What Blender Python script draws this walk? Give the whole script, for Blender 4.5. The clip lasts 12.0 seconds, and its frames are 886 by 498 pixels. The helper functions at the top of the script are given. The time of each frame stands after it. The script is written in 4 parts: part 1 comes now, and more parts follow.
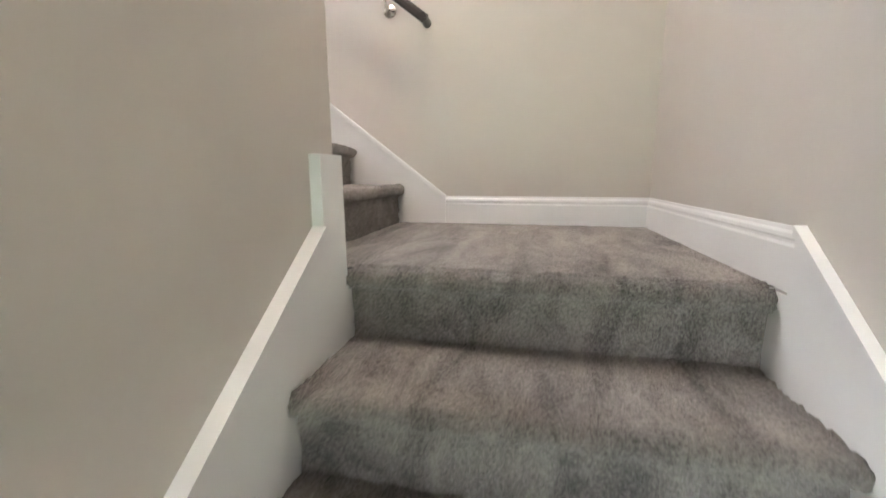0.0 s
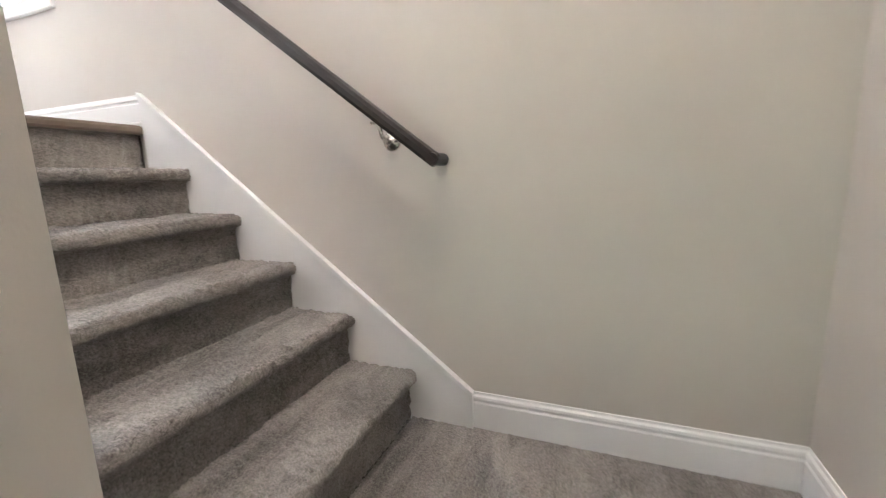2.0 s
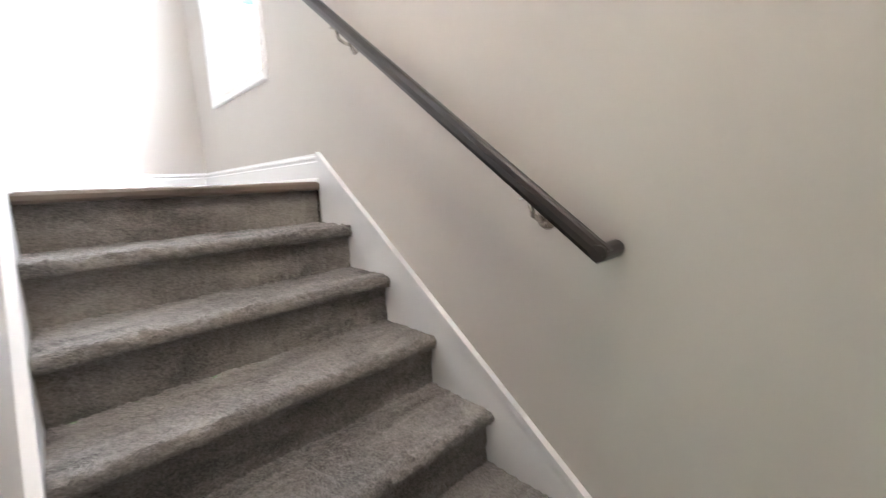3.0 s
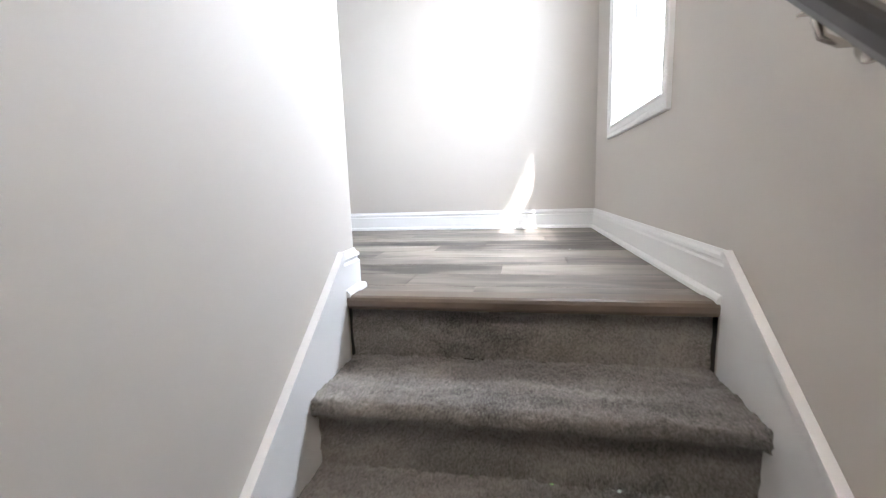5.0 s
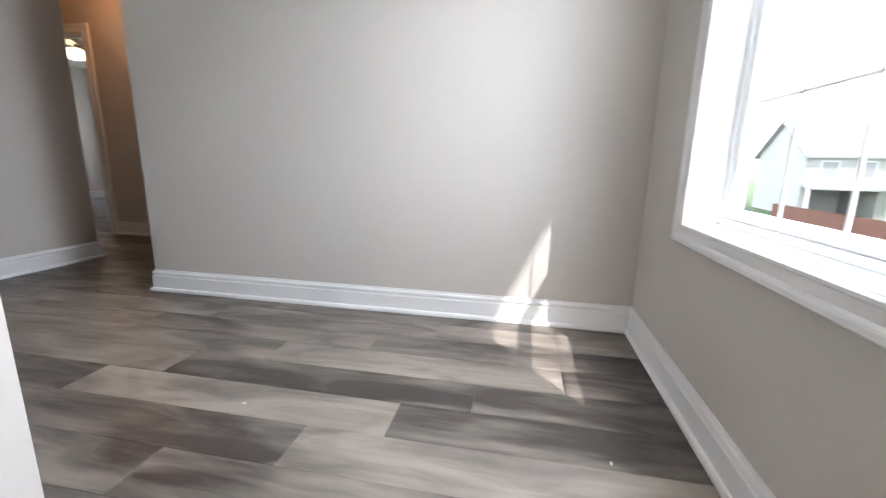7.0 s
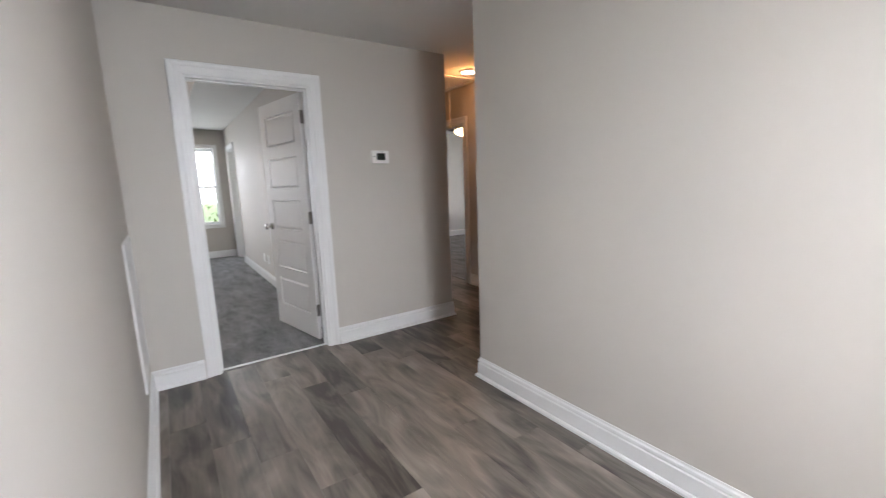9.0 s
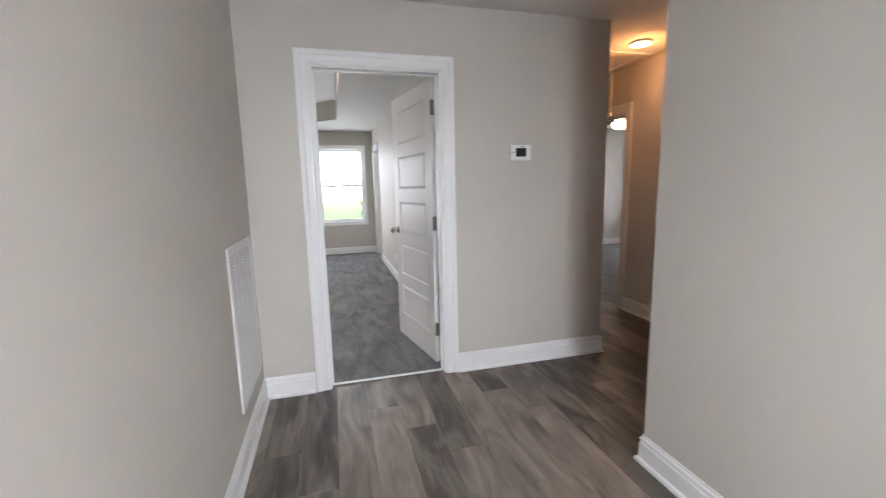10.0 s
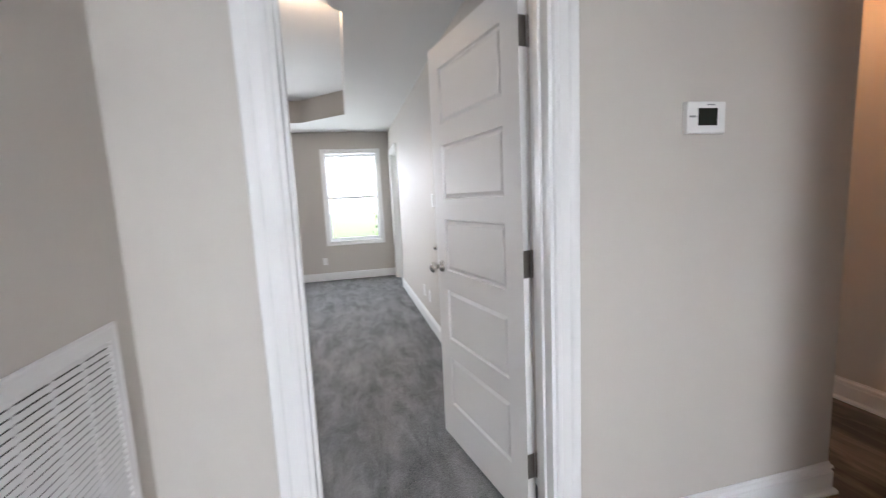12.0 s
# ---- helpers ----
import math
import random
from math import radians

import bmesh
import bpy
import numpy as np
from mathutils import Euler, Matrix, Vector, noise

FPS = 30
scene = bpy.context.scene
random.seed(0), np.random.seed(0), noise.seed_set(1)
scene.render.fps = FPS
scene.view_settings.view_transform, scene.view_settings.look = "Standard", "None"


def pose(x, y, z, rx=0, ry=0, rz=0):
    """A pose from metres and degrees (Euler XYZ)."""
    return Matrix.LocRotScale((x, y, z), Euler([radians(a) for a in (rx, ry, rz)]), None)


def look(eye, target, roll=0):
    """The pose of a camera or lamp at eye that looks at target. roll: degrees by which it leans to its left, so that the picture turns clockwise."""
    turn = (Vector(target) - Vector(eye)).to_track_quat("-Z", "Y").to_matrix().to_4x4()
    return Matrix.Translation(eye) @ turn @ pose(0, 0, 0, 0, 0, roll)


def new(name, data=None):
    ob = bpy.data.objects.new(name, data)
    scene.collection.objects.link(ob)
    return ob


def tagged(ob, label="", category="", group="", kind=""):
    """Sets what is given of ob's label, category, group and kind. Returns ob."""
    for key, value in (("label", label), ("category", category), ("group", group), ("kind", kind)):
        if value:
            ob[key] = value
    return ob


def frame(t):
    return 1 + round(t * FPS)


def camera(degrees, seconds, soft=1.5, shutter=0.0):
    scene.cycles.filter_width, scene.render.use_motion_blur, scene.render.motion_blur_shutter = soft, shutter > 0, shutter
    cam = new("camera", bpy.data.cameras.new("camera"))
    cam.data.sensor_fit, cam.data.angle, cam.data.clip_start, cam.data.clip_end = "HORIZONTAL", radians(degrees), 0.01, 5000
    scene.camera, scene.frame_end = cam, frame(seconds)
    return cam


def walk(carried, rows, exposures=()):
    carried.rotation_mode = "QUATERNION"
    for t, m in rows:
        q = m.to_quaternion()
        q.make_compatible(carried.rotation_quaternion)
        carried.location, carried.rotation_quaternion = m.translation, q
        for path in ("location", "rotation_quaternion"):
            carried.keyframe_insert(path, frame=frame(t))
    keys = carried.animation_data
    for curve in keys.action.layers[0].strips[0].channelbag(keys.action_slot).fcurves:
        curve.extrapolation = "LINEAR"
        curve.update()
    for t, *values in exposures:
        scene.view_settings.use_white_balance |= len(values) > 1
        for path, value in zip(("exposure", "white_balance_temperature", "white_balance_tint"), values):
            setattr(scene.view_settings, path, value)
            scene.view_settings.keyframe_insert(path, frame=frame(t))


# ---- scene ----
cam = camera(94.8, 12.0, soft=1.0, shutter=0.3)
PATH = [
    (0, (-2.001, -1.875, -0.887), (-0.075, -1.474, -1.249), -0.1),
    (0.5, (-1.777, -1.877, -0.73), (0.189, -1.589, -0.958), 0.2),
    (0.7, (-1.703, -1.87, -0.617), (0.236, -1.438, -0.827), -0.7),
    (1, (-1.575, -1.782, -0.563), (0.365, -1.329, -0.744), -0.4),
    (1.5, (-1.406, -1.834, -0.425), (0.533, -1.442, -0.722), -1.8),
    (2, (-1.258, -1.871, -0.247), (0.573, -1.15, -0.604), -1.8),
    (2.5, (-1.1, -1.788, -0.156), (0.559, -0.734, -0.529), -1.2),
    (3, (-0.94, -1.787, -0.029), (0.42, -0.356, -0.349), -2.7),
    (3.5, (-0.828, -1.76, 0.128), (-0.112, 0.064, -0.27), -1.8),
    (5.3, (-0.489, -0.913, 0.348), (-0.885, 1.025, 0.051), -2.0),
    (5.5, (-0.485, -0.788, 0.378), (-0.846, 1.155, 0.071), -1.6),
    (6, (-0.533, -0.565, 0.513), (-0.921, 1.372, 0.203), -0.5),
    (6.5, (-0.549, -0.343, 0.656), (-0.656, 1.618, 0.282), 0.8),
    (7, (-0.57, -0.165, 0.823), (-0.937, 1.757, 0.405), 1.1),
    (7.2, (-0.628, -0.118, 0.888), (-1.159, 1.771, 0.5), 0.5),
    (8.8, (-0.735, 0.276, 1.285), (-2.246, 1.542, 0.949), -2.1),
    (9, (-0.789, 0.285, 1.296), (-2.425, 1.39, 0.974), -2.1),
    (9.5, (-1.044, 0.398, 1.301), (-2.846, 1.218, 1.013), -2.0),
    (10, (-1.335, 0.569, 1.306), (-3.246, 1.076, 1.005), -1.3),
    (10.5, (-1.696, 0.574, 1.278), (-3.661, 0.705, 0.928), -1.7),
    (11, (-2.091, 0.591, 1.287), (-4.066, 0.628, 0.973), -2.6),
    (11.5, (-2.47, 0.647, 1.312), (-4.456, 0.696, 1.074), -1.2),
    (12, (-2.795, 0.643, 1.304), (-4.729, 1.087, 1.052), -2.7),
]
EXPOSURES = [(0.0, 2.95, 6250, 15), (1.0, 2.85, 6250, 15), (1.5, 2.7, 6200, 14), (2.5, 2.35, 6050, 14), (3.5, 2.1, 6050, 13), (5.3, 1.3, 6050, 13), (6.0, 0.98, 6100, 13), (7.2, 0.75, 6150, 13), (9.0, 0.85, 6450, 15), (10.5, 1.15, 6400, 15), (12.0, 1.3, 6300, 15)]
walk(cam, [(t, look(eye, target, roll)) for t, eye, target, roll in PATH], EXPOSURES)

# ---- world, sun, large lights ----
SUN_WAY = Vector((-0.48, 0.61, -1.0)).normalized()
world = bpy.data.worlds.new("sky")
scene.world = world
world.use_nodes = True
wn = world.node_tree.nodes
sky = wn.new("ShaderNodeTexSky")
sky.sky_type, sky.sun_disc = "NISHITA", False
sky.sun_elevation = math.asin(-SUN_WAY.z)
sky.sun_rotation = math.atan2(-SUN_WAY.x, -SUN_WAY.y)
world.node_tree.links.new(sky.outputs[0], wn["Background"].inputs[0])
wn["Background"].inputs[1].default_value = 0.15
sun_data = bpy.data.lights.new("sun", "SUN")
sun_data.energy, sun_data.angle, sun_data.color = 5.0, radians(0.5), (1.0, 0.96, 0.9)
new("sun", sun_data).matrix_world = look((0, 0, 20), Vector((0, 0, 20)) + SUN_WAY)


def area_light(name, eye, target, w, h, watts, colour):
    data = bpy.data.lights.new(name, "AREA")
    data.shape, data.size, data.size_y, data.energy, data.color = "RECTANGLE", w, h, watts, colour
    ob = new(name, data)
    ob.matrix_world = look(eye, target)
    return ob


def point_light(name, at, watts, colour, radius=0.08):
    data = bpy.data.lights.new(name, "POINT")
    data.energy, data.color, data.shadow_soft_size = watts, colour, radius
    new(name, data).location = at


DAY = (0.86, 0.93, 1.0)
WARM = (1.0, 0.62, 0.33)
# skylight entering by the real window openings
area_light("window_daylight_hall", (0.36, 0.965, 1.92), (-0.64, 0.265, 0.62), 0.84, 0.7, 48, DAY)
area_light("window_daylight_bedroom", (-9.98, 0.76, 1.74), (-8, 0.60, 1.3), 0.8, 0.68, 5, DAY)
area_light("window_daylight_bedroom_side", (-9.98, -0.84, 1.37), (-8, -0.84, 1.2), 0.8, 1.4, 24, DAY)
area_light("window_daylight_back_room", (-7.75, 7.07, 1.4), (-7.75, 5, 1.2), 0.9, 1.4, 10, DAY)
# weak fill added at the stair foot, from an unseen, assumed entry opening
area_light("entry_fill", (-4.35, -1.95, -1.7), (-2, -1.95, -1.3), 0.9, 1.9, 2, DAY)
point_light("corridor_lamp_light", (-4.31, 3.06, 2.33), 3.2, (1.0, 0.42, 0.13))
point_light("fan_lamp_light", (-6.62, 4.72, 2.06), 4.5, WARM)
point_light("stair_lamp_light", (-0.72, -1.56, 2.33), 17, (1.0, 0.90, 0.79))
point_light("bedroom_lamp_light", (-5.72, 0.465, 2.62), 8.5, (1.0, 0.72, 0.48))


# ---- materials ----
def mat(name, colour, rough=0.6, metal=0.0, vary=0.06, scale=2.0, bump=0.0, bump_scale=300.0, rand=0.0, coat=0.0):
    m = bpy.data.materials.new(name)
    m.use_nodes = True
    nt = m.node_tree
    bsdf = nt.nodes["Principled BSDF"]
    bsdf.inputs["Roughness"].default_value = rough
    bsdf.inputs["Metallic"].default_value = metal
    bsdf.inputs["Coat Weight"].default_value = coat
    tc = nt.nodes.new("ShaderNodeTexCoord")
    n1 = nt.nodes.new("ShaderNodeTexNoise")
    n1.inputs["Scale"].default_value, n1.inputs["Detail"].default_value = scale, 4
    nt.links.new(tc.outputs["Object"], n1.inputs["Vector"])
    ramp = nt.nodes.new("ShaderNodeMapRange")
    ramp.inputs["To Min"].default_value, ramp.inputs["To Max"].default_value = 1 - vary, 1 + vary
    nt.links.new(n1.outputs["Fac"], ramp.inputs["Value"])
    hsv = nt.nodes.new("ShaderNodeHueSaturation")
    hsv.inputs["Color"].default_value = (*colour, 1)
    nt.links.new(ramp.outputs[0], hsv.inputs["Value"])
    nt.links.new(hsv.outputs[0], bsdf.inputs["Base Color"])
    if rand:
        oi = nt.nodes.new("ShaderNodeObjectInfo")
        r2 = nt.nodes.new("ShaderNodeMapRange")
        r2.inputs["To Min"].default_value, r2.inputs["To Max"].default_value = 1 - rand, 1 + rand
        nt.links.new(oi.outputs["Random"], r2.inputs["Value"])
        mul = nt.nodes.new("ShaderNodeMath")
        mul.operation = "MULTIPLY"
        nt.links.new(ramp.outputs[0], mul.inputs[0])
        nt.links.new(r2.outputs[0], mul.inputs[1])
        nt.links.new(mul.outputs[0], hsv.inputs["Value"])
    if bump:
        n2 = nt.nodes.new("ShaderNodeTexNoise")
        n2.inputs["Scale"].default_value, n2.inputs["Detail"].default_value = bump_scale, 3
        nt.links.new(tc.outputs["Object"], n2.inputs["Vector"])
        b = nt.nodes.new("ShaderNodeBump")
        b.inputs["Strength"].default_value, b.inputs["Distance"].default_value = bump, 0.002
        nt.links.new(n2.outputs["Fac"], b.inputs["Height"])
        nt.links.new(b.outputs[0], bsdf.inputs["Normal"])
    return m


def carpet_mat(name, dark, light):
    m = bpy.data.materials.new(name)
    m.use_nodes = True
    nt = m.node_tree
    bsdf = nt.nodes["Principled BSDF"]
    bsdf.inputs["Roughness"].default_value = 0.95
    bsdf.inputs["Sheen Weight"].default_value = 0.25
    bsdf.inputs["Sheen Roughness"].default_value = 0.6
    bsdf.inputs["Specular IOR Level"].default_value = 0.1
    tc = nt.nodes.new("ShaderNodeTexCoord")
    fine = nt.nodes.new("ShaderNodeTexNoise")
    fine.inputs["Scale"].default_value, fine.inputs["Detail"].default_value = 150, 6
    fine.inputs["Roughness"].default_value = 0.7
    nap = nt.nodes.new("ShaderNodeTexNoise")
    nap.inputs["Scale"].default_value, nap.inputs["Detail"].default_value = 6, 7
    nap.inputs["Roughness"].default_value, nap.inputs["Distortion"].default_value = 0.65, 0.6
    lay = nt.nodes.new("ShaderNodeMapping")
    lay.inputs["Scale"].default_value = (0.45, 1.3, 1.0)
    nt.links.new(tc.outputs["Object"], lay.inputs["Vector"])
    nt.links.new(lay.outputs[0], nap.inputs["Vector"])
    nt.links.new(tc.outputs["Object"], fine.inputs["Vector"])
    mix = nt.nodes.new("ShaderNodeMath")
    mix.operation = "MULTIPLY_ADD"
    mix.inputs[1].default_value = 0.48
    nt.links.new(nap.outputs["Fac"], mix.inputs[0])
    sc = nt.nodes.new("ShaderNodeMath")
    sc.operation = "MULTIPLY"
    sc.inputs[1].default_value = 0.52
    nt.links.new(fine.outputs["Fac"], sc.inputs[0])
    nt.links.new(sc.outputs[0], mix.inputs[2])
    ramp = nt.nodes.new("ShaderNodeValToRGB")
    ramp.color_ramp.elements[0].position, ramp.color_ramp.elements[0].color = 0.40, (*dark, 1)
    ramp.color_ramp.elements[1].position, ramp.color_ramp.elements[1].color = 0.61, (*light, 1)
    nt.links.new(mix.outputs[0], ramp.inputs[0])
    nt.links.new(ramp.outputs[0], bsdf.inputs["Base Color"])
    b = nt.nodes.new("ShaderNodeBump")
    b.inputs["Strength"].default_value, b.inputs["Distance"].default_value = 1.0, 0.010
    nt.links.new(fine.outputs["Fac"], b.inputs["Height"])
    nt.links.new(b.outputs[0], bsdf.inputs["Normal"])
    return m


def plank_mat(name, dark, light):
    m = bpy.data.materials.new(name)
    m.use_nodes = True
    nt = m.node_tree
    bsdf = nt.nodes["Principled BSDF"]
    tc = nt.nodes.new("ShaderNodeTexCoord")
    oi = nt.nodes.new("ShaderNodeObjectInfo")
    shift = nt.nodes.new("ShaderNodeVectorMath")
    shift.operation = "MULTIPLY_ADD"
    shift.inputs[1].default_value = (37.0, 11.0, 5.0)
    nt.links.new(oi.outputs["Random"], shift.inputs[0])
    nt.links.new(tc.outputs["Object"], shift.inputs[2])
    grain, broad = nt.nodes.new("ShaderNodeTexNoise"), nt.nodes.new("ShaderNodeTexNoise")
    for node, (sx, sy), scale, detail in ((grain, (0.09, 1.0), 30, 6), (broad, (0.28, 1.0), 7, 6)):
        mp = nt.nodes.new("ShaderNodeMapping")
        mp.inputs["Scale"].default_value = (sx, sy, 1)
        nt.links.new(shift.outputs[0], mp.inputs["Vector"])
        nt.links.new(mp.outputs[0], node.inputs["Vector"])
        node.inputs["Scale"].default_value, node.inputs["Detail"].default_value = scale, detail
        node.inputs["Distortion"].default_value = 1.0
    add = nt.nodes.new("ShaderNodeMath")
    add.operation = "MULTIPLY_ADD"
    add.inputs[1].default_value = 0.24
    nt.links.new(grain.outputs["Fac"], add.inputs[0])
    sc = nt.nodes.new("ShaderNodeMath")
    sc.operation = "MULTIPLY"
    sc.inputs[1].default_value = 0.76
    nt.links.new(broad.outputs["Fac"], sc.inputs[0])
    nt.links.new(sc.outputs[0], add.inputs[2])
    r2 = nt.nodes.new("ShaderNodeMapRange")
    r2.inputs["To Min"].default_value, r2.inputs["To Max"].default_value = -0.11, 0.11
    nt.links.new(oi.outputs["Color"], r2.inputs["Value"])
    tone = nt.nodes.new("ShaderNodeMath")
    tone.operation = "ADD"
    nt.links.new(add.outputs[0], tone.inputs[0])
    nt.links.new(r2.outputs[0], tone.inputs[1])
    ramp = nt.nodes.new("ShaderNodeValToRGB")
    ramp.color_ramp.elements[0].position, ramp.color_ramp.elements[0].color = 0.34, (*dark, 1)
    ramp.color_ramp.elements[1].position, ramp.color_ramp.elements[1].color = 0.70, (*light, 1)
    nt.links.new(tone.outputs[0], ramp.inputs[0])
    nt.links.new(ramp.outputs[0], bsdf.inputs["Base Color"])
    rr = nt.nodes.new("ShaderNodeMapRange")
    rr.inputs["To Min"].default_value, rr.inputs["To Max"].default_value = 0.34, 0.5
    nt.links.new(grain.outputs["Fac"], rr.inputs["Value"])
    nt.links.new(rr.outputs[0], bsdf.inputs["Roughness"])
    b = nt.nodes.new("ShaderNodeBump")
    b.inputs["Strength"].default_value, b.inputs["Distance"].default_value = 0.25, 0.001
    nt.links.new(grain.outputs["Fac"], b.inputs["Height"])
    nt.links.new(b.outputs[0], bsdf.inputs["Normal"])
    return m


def glow(name, colour, strength):
    m = bpy.data.materials.new(name)
    m.use_nodes = True
    bsdf = m.node_tree.nodes["Principled BSDF"]
    bsdf.inputs["Base Color"].default_value = (*colour, 1)
    bsdf.inputs["Emission Color"].default_value = (*colour, 1)
    bsdf.inputs["Emission Strength"].default_value = strength
    return m


def glass_mat():
    m = bpy.data.materials.new("window_glass")
    m.use_nodes = True
    bsdf = m.node_tree.nodes["Principled BSDF"]
    bsdf.inputs["Transmission Weight"].default_value = 1.0
    bsdf.inputs["Roughness"].default_value = 0.0
    bsdf.inputs["IOR"].default_value = 1.05
    return m


PAINT = mat("greige_wall_paint", (0.555, 0.517, 0.472), 0.62, vary=0.025, scale=1.3, bump=0.12, bump_scale=260)
CEIL = mat("white_ceiling_paint", (0.74, 0.73, 0.71), 0.85, vary=0.03, bump=0.25, bump_scale=180)
TRIM = mat("white_trim_paint", (0.80, 0.795, 0.785), 0.32, vary=0.02, scale=5, bump=0.05, bump_scale=90)
DOOR = mat("white_door_paint", (0.78, 0.765, 0.75), 0.34, vary=0.02, scale=4, bump=0.08, bump_scale=120)
VINYL = mat("white_vinyl", (0.82, 0.83, 0.83), 0.35, vary=0.015)
CARPET = carpet_mat("taupe_stair_carpet", (0.08, 0.071, 0.064), (0.40, 0.362, 0.322))
CARPET_GREY = carpet_mat("grey_bedroom_carpet", (0.045, 0.045, 0.048), (0.26, 0.26, 0.265))
PLANK = plank_mat("grey_brown_vinyl_plank", (0.048, 0.039, 0.033), (0.30, 0.256, 0.214))
NOSING = plank_mat("brown_stair_nosing", (0.07, 0.05, 0.038), (0.16, 0.12, 0.09))
RAIL = mat("espresso_stained_wood", (0.018, 0.012, 0.009), 0.28, vary=0.35, scale=14, bump=0.1, bump_scale=60, coat=0.1)
NICKEL = mat("satin_nickel", (0.62, 0.59, 0.55), 0.25, metal=1.0, vary=0.05)
HINGE = mat("dark_nickel_hinge", (0.28, 0.26, 0.24), 0.4, metal=1.0, vary=0.05)
METAL_WHITE = mat("white_enamelled_steel", (0.76, 0.75, 0.74), 0.4, vary=0.03, scale=6)
DARK = mat("duct_shade", (0.06, 0.058, 0.055), 0.8)
PLASTIC = mat("white_plastic", (0.82, 0.81, 0.79), 0.35, vary=0.01)
SCREEN = mat("black_display", (0.025, 0.03, 0.026), 0.15)
GREY_PRINT = mat("grey_print", (0.3, 0.3, 0.3), 0.5)
SUBFLOOR = mat("dark_subfloor", (0.045, 0.04, 0.036), 0.8)
BLADE = mat("dark_walnut_blade", (0.05, 0.03, 0.02), 0.4, vary=0.2, scale=8)
CORD = mat("white_cord", (0.75, 0.72, 0.66), 0.7)
GLASS = glass_mat()
LAMP_WARM = glow("lit_warm_glass", (1.0, 0.74, 0.42), 7.0)
LAMP_DISC = glow("lit_lamp_disc", (1.0, 0.85, 0.66), 9.0)
GRASS = mat("lawn", (0.10, 0.16, 0.05), 0.9, vary=0.35, scale=0.6, bump=0.5, bump_scale=30)
SIDING = mat("pale_siding", (0.42, 0.41, 0.385), 0.7, vary=0.04)
ROOFING = mat("grey_shingles", (0.34, 0.34, 0.35), 0.9, vary=0.2, scale=5)
ASPHALT = mat("asphalt", (0.06, 0.06, 0.06), 0.9, vary=0.2, scale=3)
FENCE = mat("red_brown_fence", (0.20, 0.09, 0.06), 0.8, vary=0.15, scale=5, rand=0.15)
BRICK = mat("brown_brick", (0.34, 0.27, 0.22), 0.85, vary=0.2, scale=6)
BARK = mat("bark", (0.10, 0.08, 0.06), 0.9, vary=0.3, scale=12)
LEAF = mat("leaves", (0.10, 0.15, 0.04), 0.7, vary=0.3, scale=3, rand=0.1)
CONCRETE = mat("pale_concrete", (0.42, 0.41, 0.39), 0.85, vary=0.08, scale=3)


# ---- building helpers ----
def box(bm, x0, x1, y0, y1, z0, z1):
    vs = [bm.verts.new((x, y, z)) for x in (x0, x1) for y in (y0, y1) for z in (z0, z1)]
    for f in ((0, 1, 3, 2), (4, 6, 7, 5), (0, 4, 5, 1), (2, 3, 7, 6), (0, 2, 6, 4), (1, 5, 7, 3)):
        bm.faces.new([vs[i] for i in f])
    return vs


def bevelled(bm, width=0.003, segments=2):
    bmesh.ops.bevel(bm, geom=bm.edges[:], offset=width, segments=segments, affect="EDGES", profile=0.6)
    return bm


def rounded_box(x0, x1, y0, y1, z0, z1, r=0.003, segments=2):
    bm = bmesh.new()
    box(bm, x0, x1, y0, y1, z0, z1)
    return bevelled(bm, r, segments)


def mesh_of(name, bm, material, smooth=False):
    me = bpy.data.meshes.new(name)
    bmesh.ops.recalc_face_normals(bm, faces=bm.faces[:])
    if smooth:
        for f in bm.faces:
            f.smooth = True
    bm.to_mesh(me)
    bm.free()
    me.materials.append(material)
    return me


def part(name, bm, material, parent, label="", smooth=False):
    ob = new(name, mesh_of(name, bm, material, smooth))
    ob.parent = parent
    return tagged(ob, label)


def solid(name, bm, material, label, category, kind="structure", group="", smooth=False):
    return tagged(new(name, mesh_of(name, bm, material, smooth)), label, category, group, kind)


def thing(name, label, category, at=(0, 0, 0), rz=0.0, group="", kind=""):
    ob = new(name)
    ob.empty_display_size = 0.1
    ob.matrix_basis = pose(*at, 0, 0, rz)
    return tagged(ob, label, category, group, kind)


def sweep(bm, pts, profile, up, closed=False):
    """A moulding along a path in the plane across up. Profile: offsets to the left of the way, and along up."""
    pts, up = [Vector(p) for p in pts], Vector(up).normalized()
    n, rings = len(pts), []
    for i, p in enumerate(pts):
        a = (p - pts[i - 1]).normalized() if i or closed else None
        b = (pts[(i + 1) % n] - p).normalized() if i < n - 1 or closed else None
        la = up.cross(a) if a else None
        lb = up.cross(b) if b else None
        if la and lb:
            side = la + lb
            side = side / max(0.05, side.dot(la))
        else:
            side = la or lb
        rings.append([bm.verts.new(p + side * u + up * v) for u, v in profile])
    for i in range(n if closed else n - 1):
        r, s = rings[i], rings[(i + 1) % n]
        for j in range(len(profile)):
            k = (j + 1) % len(profile)
            bm.faces.new((r[j], r[k], s[k], s[j]))
    if not closed:
        bm.faces.new(rings[0])
        bm.faces.new(rings[-1][::-1])
    return bm


